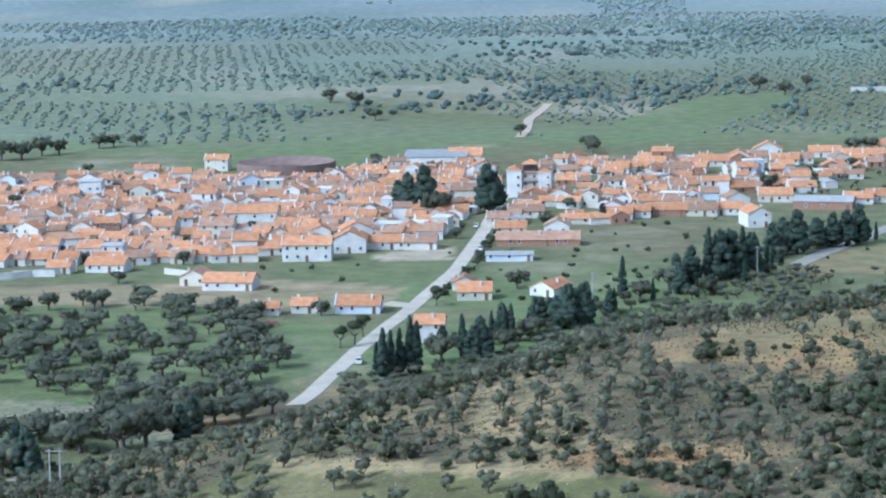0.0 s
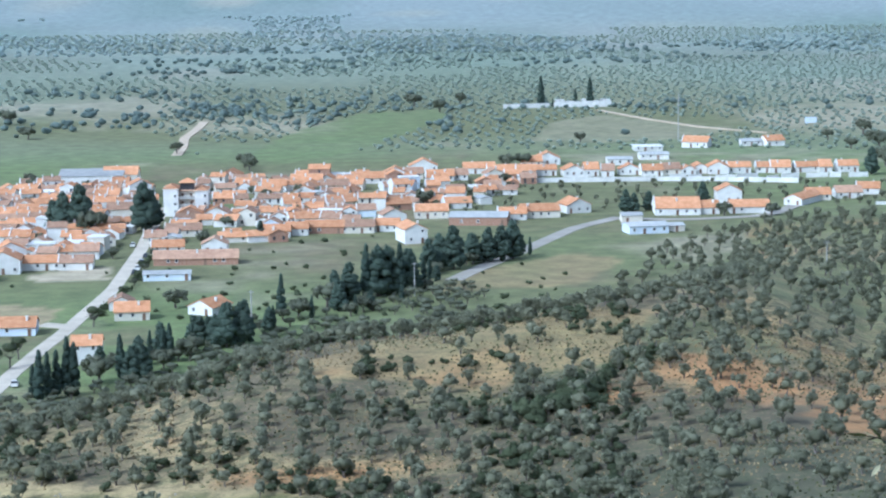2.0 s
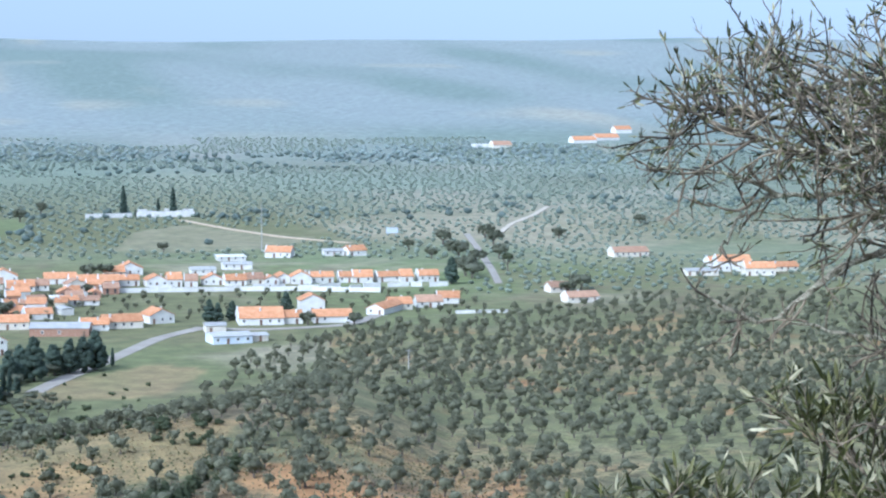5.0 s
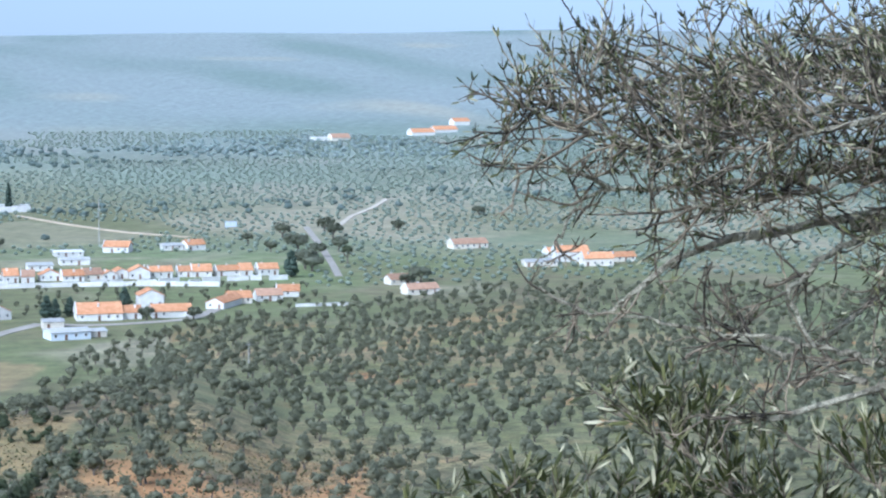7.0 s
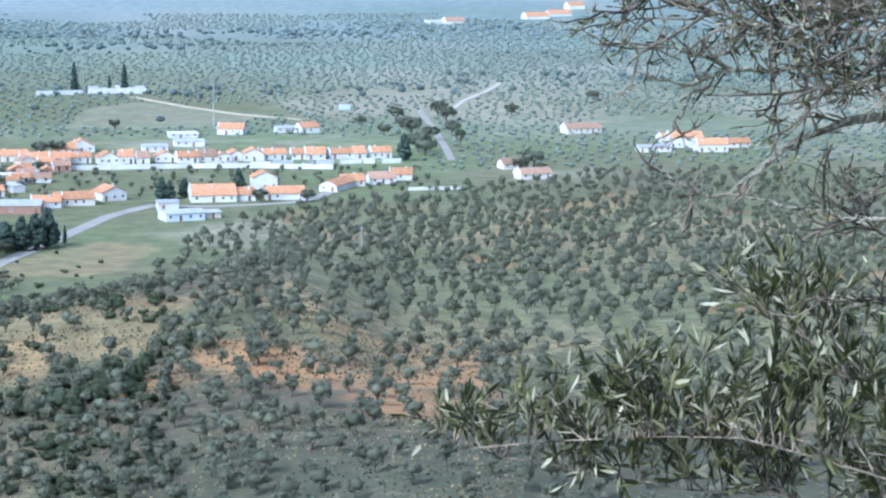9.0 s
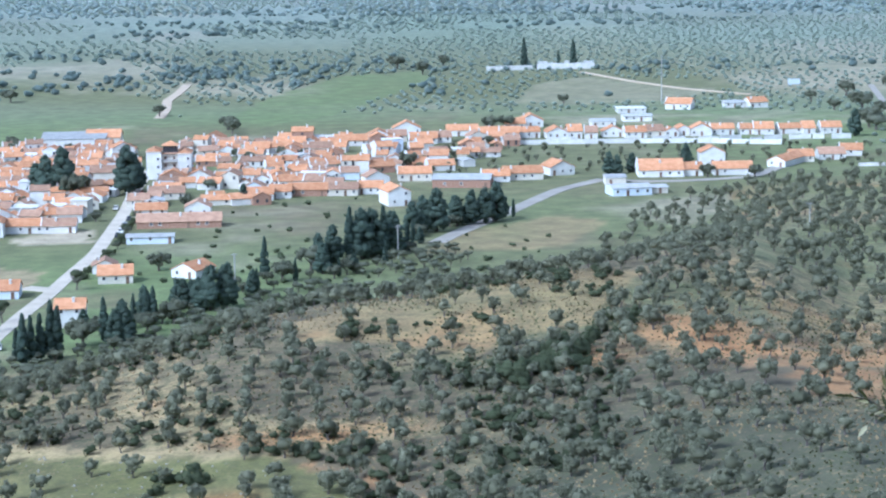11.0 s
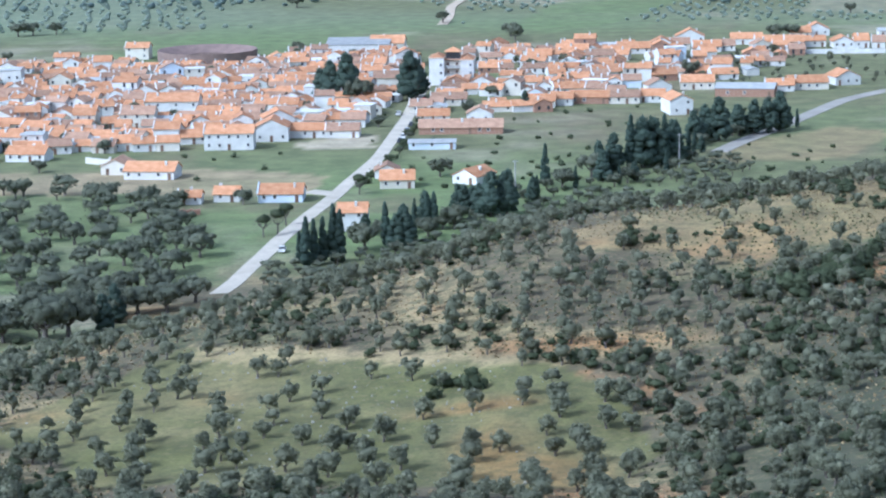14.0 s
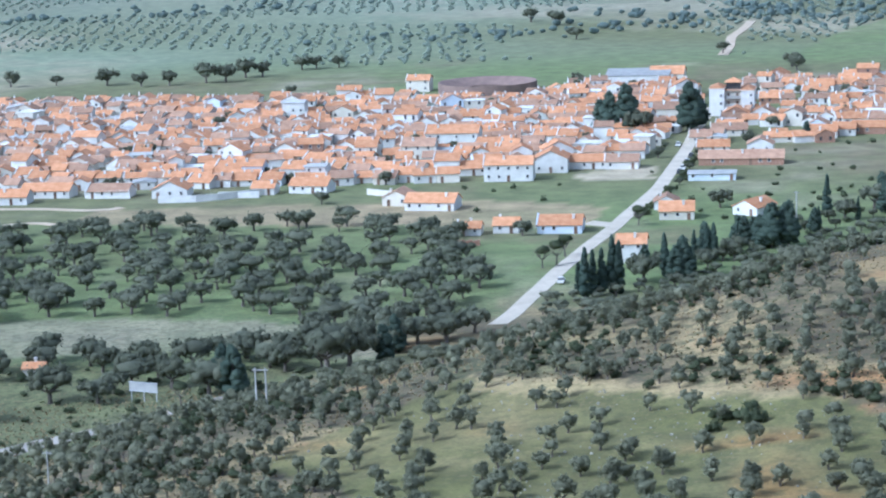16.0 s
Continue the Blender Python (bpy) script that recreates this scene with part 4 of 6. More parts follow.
def clear_of_roads(p, gap=3.0):
    keep = np.ones(len(p), bool)
    for width, pts in ROADS.values():
        P = np.array(pts)
        for a, b in zip(P, P[1:]):
            d = b - a
            t = np.clip(((p - a) @ d) / (d @ d), 0, 1)
            keep &= np.hypot(*(p - a - t[:, None] * d).T) > width / 2 + gap
    return p[keep]


def polar(p):
    return np.hypot(p[:, 0], p[:, 1]), np.degrees(np.arctan2(p[:, 0], p[:, 1]))


# olives on the spur
p = scatter(11, -190, 110, 255, 560, 5.9, 0.36)
d, a = polar(p)
lim = np.interp(a, [-30, -13, -3, 5, 9], [425, 435, 465, 520, 600])
keep = (d > 255) & (d < lim) & (a > -27) & (a < 9)
bare = inside(p[:, 0], p[:, 1], FIELDS["knoll"])
meadow = inside(p[:, 0], p[:, 1], FIELDS["near_meadow"])
rng = np.random.RandomState(5)
u = rng.rand(len(p))
keep &= ~(bare & (u > 0.3)) & ~(meadow & (u > 0.56)) & (u < 0.93)
spur = clear_of_roads(p[keep])
d, a = polar(spur)
spur = spur[np.argsort(d)]
for k, (x, y) in enumerate(spur[:300]):
    plant("olive", x, y, 0.76 + 0.36 * ((k * 0.618) % 1), k, group="olives on the hillside")
mass("olive_grove", "olive", spur[300:], "grey-green olive trees crowding the spur's crest", "olive trees", 3, (0.75, 1.1), 0.32)
# low evergreen scrub between them
p = scatter(21, -170, 150, 250, 540, 4.0, 0.5)
d, a = polar(p)
n = vnoise(p[:, 0], p[:, 1], 18, 31)
keep = (d > 255) & (d < np.interp(a, [-30, -13, -3, 5, 9], [400, 420, 450, 500, 480])) & (a < 6.5) & (n > 0.52)
keep &= ~inside(p[:, 0], p[:, 1], FIELDS["near_meadow"]) & ~(inside(p[:, 0], p[:, 1], FIELDS["knoll"]) & (n < 0.57))
mass("hillside_scrub", "shrub", p[keep], "dark low evergreen scrub on dry slopes", "scrub", 4, (0.6, 1.35), 0.45)
# the grove that runs down to the plain
p = scatter(12, 30, 520, 240, 1010, 8.6, 0.3, 18)
d, a = polar(p)
keep = (d > 250) & (d < np.interp(a, [4.8, 6, 7.7, 9.9, 13, 17, 30], [650, 715, 812, 866, 915, 985, 1000])) & (a > np.interp(d, [420, 520, 600, 700], [8.2, 7.6, 6.0, 5.0])) & (a < 31) & (np.random.RandomState(6).rand(len(p)) < 0.93)
grove = clear_of_roads(p[keep], 5)
spots = np.array([r[:2] for rows in HOUSES.values() for r in rows])
grove = grove[np.hypot(grove[:, None, 0] - spots[None, :, 0], grove[:, None, 1] - spots[None, :, 1] - 3).min(1) > 10]
grove = grove[~((grove[:, 1] > 862) & (grove[:, 0] < 200))]
mass("olive_grove", "olive", grove, "rows of grey-green olive trees on green grass", "olive trees", 7, (0.85, 1.3), 0.28)
# holm oaks in the meadow
p = scatter(13, -300, -95, 395, 690, 9.8, 0.42)
d, a = polar(p)
n = vnoise(p[:, 0], p[:, 1], 40, 33)
keep = (n > 0.2) & ~inside(p[:, 0], p[:, 1], FIELDS["sheep_field"]) & (d > np.interp(a, [-30, -10], [425, 500])) & (d < np.interp(a, [-30, -15, -10], [690, 672, 640])) & (p[:, 0] < -104 + (560 - p[:, 1]) * 0.08)
oaks = clear_of_roads(p[keep], 2)
oaks = oaks[~((np.abs(oaks[:, 0] + 176) < 10) & (np.abs(oaks[:, 1] - 443) < 16)) & ~((np.abs(oaks[:, 0] + 148) < 8) & (np.abs(oaks[:, 1] - 427) < 12))]
oaks = oaks[np.argsort(polar(oaks)[0])]
for k, (x, y) in enumerate(oaks[:110]):
    plant("oak", x, y, 0.75 + 0.45 * ((k * 0.618) % 1), k, group="holm oaks in the meadow")
mass("oak_wood", "oak", oaks[110:], "dark holm oaks standing close below the village", "oak trees", 5, (0.7, 1.1), 0.6)
# orchards of the plain, then far woods
p = scatter(14, -900, 1000, 960, 2350, 9.6, 0.28, 12)
d, a = polar(p)
n = vnoise(p[:, 0], p[:, 1], 110, 41) - np.clip((d - 1700) / 3000, 0, 0.2)
keep = (np.abs(a - 4) < 28) & (d > np.where(a > 12.5, 985, 1130)) & (d < 2350) & (n > 0.34) & ~inside(p[:, 0], p[:, 1], FIELDS["wheat_field"]) & ~inside(p[:, 0], p[:, 1], FIELDS["fallow_field"])
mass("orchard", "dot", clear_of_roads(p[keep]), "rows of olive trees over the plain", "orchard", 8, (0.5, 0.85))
p = scatter(15, -2000, 2200, 1900, 4700, 15, 0.5, 5)
d, a = polar(p)
n = vnoise(p[:, 0], p[:, 1] * 0.4, 150, 43)
keep = (np.abs(a - 4) < 20) & (d > 1950) & (n > np.interp(d, [1950, 2650], [0.4, 0.56])) & (d < 2650)
FOLIAGE["dot"] = M_HEDGE_HAZED
rs = np.random.RandomState(71)
rows = []
for k in range(18):
    r0, a0, turn = rs.uniform(1200, 2150), rs.uniform(-20, 26), rs.uniform(-40, 40)
    u = rs.normal(size=60) * rs.uniform(40, 130)
    rows.append(np.stack([(r0 + u * turn / 90 + rs.normal(size=60) * 26) * np.sin(np.radians(a0)) + u, (r0 + u * turn / 90 + rs.normal(size=60) * 26) * np.cos(np.radians(a0))], 1))
rows = np.concatenate(rows)
rows = rows[~inside(rows[:, 0], rows[:, 1], FIELDS["wheat_field"])]
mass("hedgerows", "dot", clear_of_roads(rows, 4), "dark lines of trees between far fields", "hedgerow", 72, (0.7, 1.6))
FOLIAGE["dot"] = M_FARWOOD_HAZED
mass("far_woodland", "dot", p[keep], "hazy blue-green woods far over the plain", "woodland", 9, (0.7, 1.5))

# tufts of dry grass and low green herbs on the slopes
for seed, step, name, label, m in ((81, 1.7, "dry_grass", "tufts of straw-coloured dry grass on the slope", mat("dry_grass_blades", (0.25, 0.19, 0.10), (0.37, 0.29, 0.16), 0.3, 0.9, 0, island=0.3)),
                                   (82, 1.9, "low_herbs", "low dull green herbs covering the slope", mat("herb_leaves", (0.075, 0.085, 0.036), (0.13, 0.135, 0.06), 0.3, 0.85, 0, island=0.35))):
    p = scatter(seed, -190, 130, 255, 480, step, 0.5)
    d, a = polar(p)
    n = vnoise(p[:, 0], p[:, 1], 16, seed)
    p = p[(d > 258) & (d < 470) & (a > -24) & (a < 15) & (n > (0.38 if name == "dry_grass" else 0.56)) & ~inside(p[:, 0], p[:, 1], FIELDS["near_meadow"])]
    blades = tufts(np.random.RandomState(seed), np.c_[p, ground_z(p[:, 0], p[:, 1]) + 0.1], 0.3, 3)
    tagged(new(name, mesh_of(name, *blades, m)), label, "grass", kind="stuff")

# pale stones lying in the meadow
p = scatter(61, -100, 10, 285, 380, 2.6, 0.5)
n = vnoise(p[:, 0], p[:, 1], 9, 62)
p = p[inside(p[:, 0], p[:, 1], FIELDS["near_meadow"]) & (n > 0.62)]
rs = np.random.RandomState(63)
rocks = [(ICO_V * rs.uniform(0.08, 0.28) * rs.uniform(0.6, 1.2, 3) * rs.uniform(0.8, 1.2, (12, 1)) + (x, y, float(ground_z(x, y)) + 0.03), ICO_F) for x, y in p]
tagged(new("field_stones", mesh_of("field_stones", *join(rocks), mat("limestone", (0.28, 0.26, 0.21), (0.38, 0.36, 0.30), 3.0, 0.9, 0.3, island=0.2))), "pale loose stones scattered in the grass", "stones", kind="stuff")


# ---- houses ----
WALLS = {"W": (M_WHITE, "whitewashed"), "B": (M_BLUEW, "pale blue-white"), "C": (M_CREAM, "cream-rendered"), "K": (M_BRICK, "bare brick")}
ROOFS = {"T": (M_TILE, "orange clay tile roof"), "O": (M_TILE_OLD, "weathered brown tile roof"), "S": (M_SHEET, "grey sheet roof"), "W": (M_WHITE, "flat white roof")}


def frame_mesh(name, w, h, m_frame):
    """A window or door leaf: a raised surround with a sunk dark panel."""
    t = 0.12
    pieces = [box(0, 0, h - t / 2, w, 0.16, t), box(0, 0, t / 2, w + 0.1, 0.24, t), box(-w / 2 + t / 2, 0, h / 2, t, 0.16, h - 2 * t), box(w / 2 - t / 2, 0, h / 2, t, 0.16, h - 2 * t)]
    return mesh_of(name, *join(pieces), m_frame)


PANE = mesh_of("pane", *box(0, 0.02, 0.6, 0.8, 0.06, 1.0), M_DARK)
WINDOW = frame_mesh("window", 1.0, 1.2, M_WHITE)
DOOR = mesh_of("door", *join([box(0, 0, 1.0, 0.95, 0.1, 2.0), box(0, -0.03, 1.5, 0.6, 0.1, 0.7), box(0, -0.03, 0.55, 0.6, 0.1, 0.7)]), M_DOOR)
ROOF_COUNT = [0]
SPOTS = []


def parapet(w, depth, h, top):
    """A party wall that stands a little above the roof at one gable, as triangles."""
    prof = [(-0.3, h - 0.6), (depth + 0.3, h - 0.6), (depth + 0.3, h + 0.25), (depth / 2, top + 0.62), (-0.3, h + 0.25)]
    V = np.array([(sx, py, pz) for sx in (-w / 2 - 0.32, -w / 2 + 0.04) for py, pz in prof])
    k = np.arange(5)
    q = np.stack([k, k + 5, (k + 1) % 5 + 5, (k + 1) % 5], -1)
    ends = np.array([[0, 1, 2], [0, 2, 3], [0, 3, 4], [5, 7, 6], [5, 8, 7], [5, 9, 8]])
    return V, np.concatenate([q[:, [0, 1, 2]], q[:, [0, 2, 3]], ends])


def house(x, y, w, h, ridge="x", wall="W", roof="T", turn=0.0, depth=8.0, group="", seed=0, windows=True):
    """A village house: gabled walls, pitched roof with eaves, chimney, door and windows on the front."""
    rng = random.Random(seed)
    SPOTS.append((x, y, max(w, depth) / 2))
    m_wall, tw = WALLS[wall]
    m_roof, tr = ROOFS[roof]
    storeys = "two-storey" if h > 4.9 else "single-storey"
    z = min(float(ground_z(x + a, y + b)) for a in (-w / 2, w / 2) for b in (0, depth))
    root = thing("house", pose(x, y, z, 0, 0, turn), f"{tw} {storeys} house with {tr}", "house", group)
    rise = {"S": 0.09, "W": 0.0}.get(roof, 0.24)
    span, length = (depth, w) if ridge == "x" else (w, depth)
    top = h + rise * span
    # walls: front at y = 0, running back
    if ridge == "x":
        prof = [(0, -0.5), (depth, -0.5), (depth, h), (depth / 2, top), (0, h)]
        V = np.array([(sx * w / 2, py, pz) for sx in (-1, 1) for py, pz in prof])
    else:
        prof = [(-w / 2, -0.5), (w / 2, -0.5), (w / 2, h), (0, top), (-w / 2, h)]
        V = np.array([(px, sy, pz) for sy in (0, depth) for px, pz in prof])
    k = np.arange(5)
    quads = np.stack([k, (k + 1) % 5, (k + 1) % 5 + 5, k + 5], -1)
    ends = np.array([[4, 3, 2, 1, 0], [5, 6, 7, 8, 9]])
    if ridge == "x":
        quads, ends = quads[:, ::-1], ends[:, ::-1]
    part("wall", mesh_of("wall", V, [quads[[0, 1, 4]], ends], m_wall), root)
    # roof: two slabs meeting at the ridge
    o, e, th = 0.35, 0.3, 0.2
    slope = rise * 2 if span else 0
    half = span / 2 + o
    low = top + 0.03 - slope * half
    prof = [(-half, low), (0, top + 0.03), (half, low), (half, low + th), (0, top + 0.03 + th), (-half, low + th)]
    if ridge == "x":
        V = np.array([(sx * (w / 2 + e), depth / 2 + py, pz) for sx in (-1, 1) for py, pz in prof])
    else:
        V = np.array([(px, depth / 2 + sy * (depth / 2 + e), pz) for sy in (-1, 1) for px, pz in prof])
    k = np.arange(6)
    Q = np.concatenate([np.stack([k, (k + 1) % 6, (k + 1) % 6 + 6, k + 6], -1), [[0, 5, 4, 1], [1, 4, 3, 2], [6, 7, 10, 11], [7, 8, 9, 10]]])
    rf = part("roof", mesh_of("roof", V, Q, m_roof), root)
    if roof in "TO" and rng.random() < 0.8:
        cx, cy = (rng.uniform(-0.35, 0.35) * w, depth * rng.choice((0.3, 0.7))) if ridge == "x" else (w * rng.choice((-0.25, 0.25)), depth * rng.uniform(0.3, 0.8))
        zz = top - slope * abs((cy - depth / 2) if ridge == "x" else cx)
        part("chimney", mesh_of("chimney", *join([box(cx, cy, zz + 0.45, 0.6, 0.6, 1.5), box(cx, cy, zz + 1.26, 0.78, 0.78, 0.12)]), M_WHITE), rf)
    if ridge == "x" and roof in "TO" and rng.random() < 0.5:
        part("parapet", mesh_of("parapet", *parapet(w, depth, h, top), m_wall), root)
    if windows:
        n = max(1, int(w / 2.9))
        d_at = rng.randrange(n)
        for fl in range(2 if h > 4.9 else 1):
            for i in range(n):
                px = (i + 0.5) / n * w - w / 2 + rng.uniform(-0.2, 0.2)
                if fl == 0 and i == d_at:
                    part("door", DOOR, root, pose(px, -0.03, 0))
                elif rng.random() < 0.8:
                    win = part("window", WINDOW, root, pose(px, -0.05, 1.0 + fl * 2.7))
                    part("pane", PANE, win)
    return root


for area, rows in HOUSES.items():
    for k, (x, y, w, h, ridge, wall, roof, turn, depth) in enumerate(rows):
        house(x, y, w, h * (0.5 if area == "far_hamlet" else 0.74 if h < 5 else 0.88), ridge, wall, roof, turn, depth, group=area.replace("_", " "), seed=sum(map(ord, area)) + k, windows=area != "far_hamlet")

# the packed lanes of the village
VILLAGE = [(-330, 705), (-233, 706), (-190, 716), (-145, 722), (-137, 750), (-86, 772), (-85, 905), (-90, 985), (-135, 1000), (-212, 958), (-345, 950), (-420, 945)]
EAST = [(-70, 795), (-20, 800), (-15, 830), (40, 900), (66, 965), (66, 1010), (-72, 1010)]
GREEN_EAST = [(-62, 690), (10, 700), (50, 812), (-30, 815), (-62, 800)]
rng = random.Random(42)


def free(x, y, r):
    return all(math.hypot(x - a, y - b) > r * 0.8 + c * 0.8 for a, b, c in SPOTS)


SPOTS.append((-180, 978, 36))
count = 0
REST = {}


def far_house(x, y, w, h, ridge, wall, roof, turn, depth):
    """A house deep in the village, collected into the joined rest."""
    rise = {"S": 0.09, "W": 0.0}.get(roof, 0.24)
    c, s = math.cos(radians(turn)), math.sin(radians(turn))
    span = depth if ridge == "x" else w
    top, half = h + rise * span, span / 2 + 0.3
    low = top - rise * 2 * half
    k = np.arange(5)
    if ridge == "x":
        V = np.array([(sx * w / 2, py, pz) for sx in (-1, 1) for py, pz in ((0, -0.5), (depth, -0.5), (depth, h), (depth / 2, top), (0, h))])
        R = np.array([(sx * (w / 2 + 0.25), depth / 2 + py, pz) for sx in (-1, 1) for py, pz in ((-half, low), (0, top + 0.03), (half, low), (half, low + 0.2), (0, top + 0.23), (-half, low + 0.2))])
    else:
        V = np.array([(px, sy, pz) for sy in (0, depth) for px, pz in ((-w / 2, -0.5), (w / 2, -0.5), (w / 2, h), (0, top), (-w / 2, h))])
        R = np.array([(px, depth / 2 + sy * (depth / 2 + 0.25), pz) for sy in (-1, 1) for px, pz in ((-half, low), (0, top + 0.03), (half, low), (half, low + 0.2), (0, top + 0.23), (-half, low + 0.2))])
    F = np.concatenate([np.stack([k, (k + 1) % 5, (k + 1) % 5 + 5, k + 5], -1), [[0, 1, 2, 4], [5, 6, 7, 9], [4, 2, 3, 3], [9, 7, 8, 8]]])
    k = np.arange(6)
    Q = np.concatenate([np.stack([k, (k + 1) % 6, (k + 1) % 6 + 6, k + 6], -1), [[0, 5, 4, 1], [1, 4, 3, 2], [6, 7, 10, 11], [7, 8, 9, 10]]])
    tri = np.array([[4, 2, 3], [9, 7, 8]])
    z = float(ground_z(x, y))
    put = lambda P: np.stack([P[:, 0] * c - P[:, 1] * s + x, P[:, 0] * s + P[:, 1] * c + y, P[:, 2] + z], 1)
    quad_to_tri = lambda f: np.concatenate([f[:, [0, 1, 2]], f[:, [0, 2, 3]]])
    REST.setdefault("walls_" + wall, []).append((put(V), np.concatenate([quad_to_tri(F[:7]), tri])))
    REST.setdefault("roofs_" + roof, []).append((put(R), quad_to_tri(Q)))
    n = max(1, int(w / 2.8))
    for fl in range(2 if h > 4.5 else 1):
        for i in range(n):
            if rng.random() < 0.5:
                v, f = box((i + 0.5) / n * w - w / 2, -0.02, 1.5 + fl * 2.5, 0.9, 0.12, 1.2 if rng.random() < 0.7 else 1.9)
                REST.setdefault("openings", []).append((put(v), quad_to_tri(f)))
    if ridge == "x" and roof in "TO" and rng.random() < 0.55:
        v, f = parapet(w, depth, h, top)
        REST.setdefault("parapets", []).append((put(v), f))
    if roof in "TO" and rng.random() < 0.7:
        v, f = box(rng.uniform(-0.3, 0.3) * w, depth * 0.4, top + 0.2, 0.6, 0.6, 1.6)
        REST.setdefault("chimneys", []).append((put(v), quad_to_tri(f)))


for poly, first, last, gap, tilt, fill in ((VILLAGE, 708, 1004, 9.2, 0.05, 0.94), (EAST, 803, 1012, 11.5, -0.03, 0.6)):
    y0 = first
    while y0 < last:
        x = -430.0 if poly is VILLAGE else -72.0
        y0 += gap * rng.uniform(0.85, 1.2)
        while x < (-82 if poly is VILLAGE else 70):
            w = rng.choice((rng.uniform(4.5, 7.5), rng.uniform(6.5, 10.5)))
            cx = x + w / 2
            y = y0 + tilt * (cx + 200) + 3 * math.sin(cx / 31 + y0) + rng.uniform(-1.6, 1.6)
            x += w + (0.0 if rng.random() < 0.72 else rng.uniform(1.5, 6))
            if rng.random() > fill or not inside(np.array([cx]), np.array([y]), poly)[0] or not free(cx, y + 3, w / 2):
                continue
            if not len(clear_of_roads(np.array([[cx, y + 3]]), 3.2 + w / 2)):
                continue
            two = rng.random() < 0.1
            row = (cx, y, w - 0.05, rng.uniform(4.6, 5.4) if two else rng.uniform(1.9, 2.9), "y" if rng.random() < 0.26 else "x", rng.choices("WCBK", (76, 15, 4, 5) if poly is VILLAGE else (48, 26, 4, 22))[0],
                   rng.choices("TOSW", (52, 36, 7, 5))[0], rng.choice((-3, -3, 6, 14, -12)) + rng.uniform(-4, 4), rng.uniform(5.5, 8.2))
            if count < 290:
                house(*row, group="village houses", seed=count + 900)
                SPOTS.pop()
            else:
                far_house(*row)
            count += 1
root = thing("village", Matrix(), "tightly packed white village houses with orange tile roofs", "village", kind="stuff")
for key, pieces in REST.items():
    m = M_DARK if key == "openings" else M_WHITE if key in ("chimneys", "parapets") else WALLS[key[-1]][0] if key.startswith("walls") else ROOFS[key[-1]][0]
    tagged(part(key.split("_")[0], mesh_of(key, *join(pieces), m), root), kind="stuff")
def wall_run(points, height, m, label, name="garden_wall", thick=0.3, cap=True):
    """A garden wall along plan points, with a coping."""
    P = np.array(points, float)
    root = thing(name, pose(P[0, 0], P[0, 1], float(ground_z(*P[0]))), label, "wall")
    for a, b in zip(P, P[1:]):
        L = float(np.hypot(*(b - a)))
        ang = math.degrees(math.atan2(b[1] - a[1], b[0] - a[0]))
        z0, z1 = float(ground_z(*a)), float(ground_z(*b))
        pieces = [box(L / 2, 0, height / 2 - 0.3, L, thick, height + 0.6)]
        if cap:
            pieces.append(box(L / 2, 0, height + 0.05, L + 0.06, thick + 0.14, 0.1))
        part("wall", mesh_of("wall", *join(pieces), m), root, pose(a[0] - P[0, 0], a[1] - P[0, 1], (z0 + z1) / 2 - float(ground_z(*P[0])), 0, 0, ang))
    return root


# the long terrace above the white garden wall
x, k = 62.0, 0
while x < 208:
    w = rng.uniform(5, 11)
    house(x + w / 2, 1006 + 0.02 * (x - 60) + rng.uniform(-6, 6), w - 0.05, rng.uniform(2.3, 3.4), rng.choice("xxxy"), "W" if rng.random() < 0.85 else "C", "T" if rng.random() < 0.75 else "O", rng.uniform(-5, 5), rng.uniform(7.5, 11), "upper terrace", seed=1500 + k)
    if rng.random() < 0.6:
        wall_run([(x + 0.5, 990 + rng.uniform(-2, 2)), (x + w, 991 + rng.uniform(-2, 2))], rng.uniform(1.2, 2.3), M_WHITE, "whitewashed yard wall below the terrace")
    x += w + rng.choice((0, 0, 0.8, 2.5))
    k += 1


wall_run([(61.9, 986.1), (85.6, 986.3), (118.9, 985.4), (149.4, 980.7), (177.3, 972.0)], 1.9, M_WHITE, "long bright whitewashed garden wall below the terrace")
wall_run([(78.1, 1380.3), (105.4, 1384.5)], 2.6, M_WHITE, "whitewashed cemetery wall on the low hill")
wall_run([(108, 1385), (142.0, 1387.3)], 3.4, M_WHITE, "whitewashed cemetery wall on the low hill")
wall_run([(-256.8, 698.3), (-241.8, 697.8)], 2.4, M_WHITE, "low whitewashed yard wall at the village edge")
wall_run([(-229.5, 688.2), (-218, 690), (-212.1, 693.3), (-200, 703)], 2.0, M_WHITE, "low whitewashed yard wall at the village edge")
wall_run([(-167.0, 702.9), (-156.9, 697.1)], 1.8, M_CREAM, "low cream yard wall at the village edge")
wall_run([(192.5, 893.5), (213.8, 893.8)], 1.2, M_WHITE, "low white roadside wall beside the olive grove")
for k in range(9):
    x = -270 + 21 * k
    y = 704 + 6 * math.sin(k * 2.1) + (8 if k > 4 else 0)
    if free(x, y - 6, 3) and k not in (1, 5, 6, 7, 8):
        wall_run([(x - 6, y - 7), (x + 7, y - 6.2)], 1.9, M_WHITE, "low whitewashed yard wall at the village edge")
for x, y, w, h in ((112, 1390, 5, 5), (118, 1391, 4, 4), (128, 1391, 6, 5.2), (134, 1391, 4, 4.2), (139, 1391, 5, 5)):
    house(x, y, w, h - 1.2, "y", "W", "W", 0, 5, "cemetery chapels", seed=int(x), windows=False)

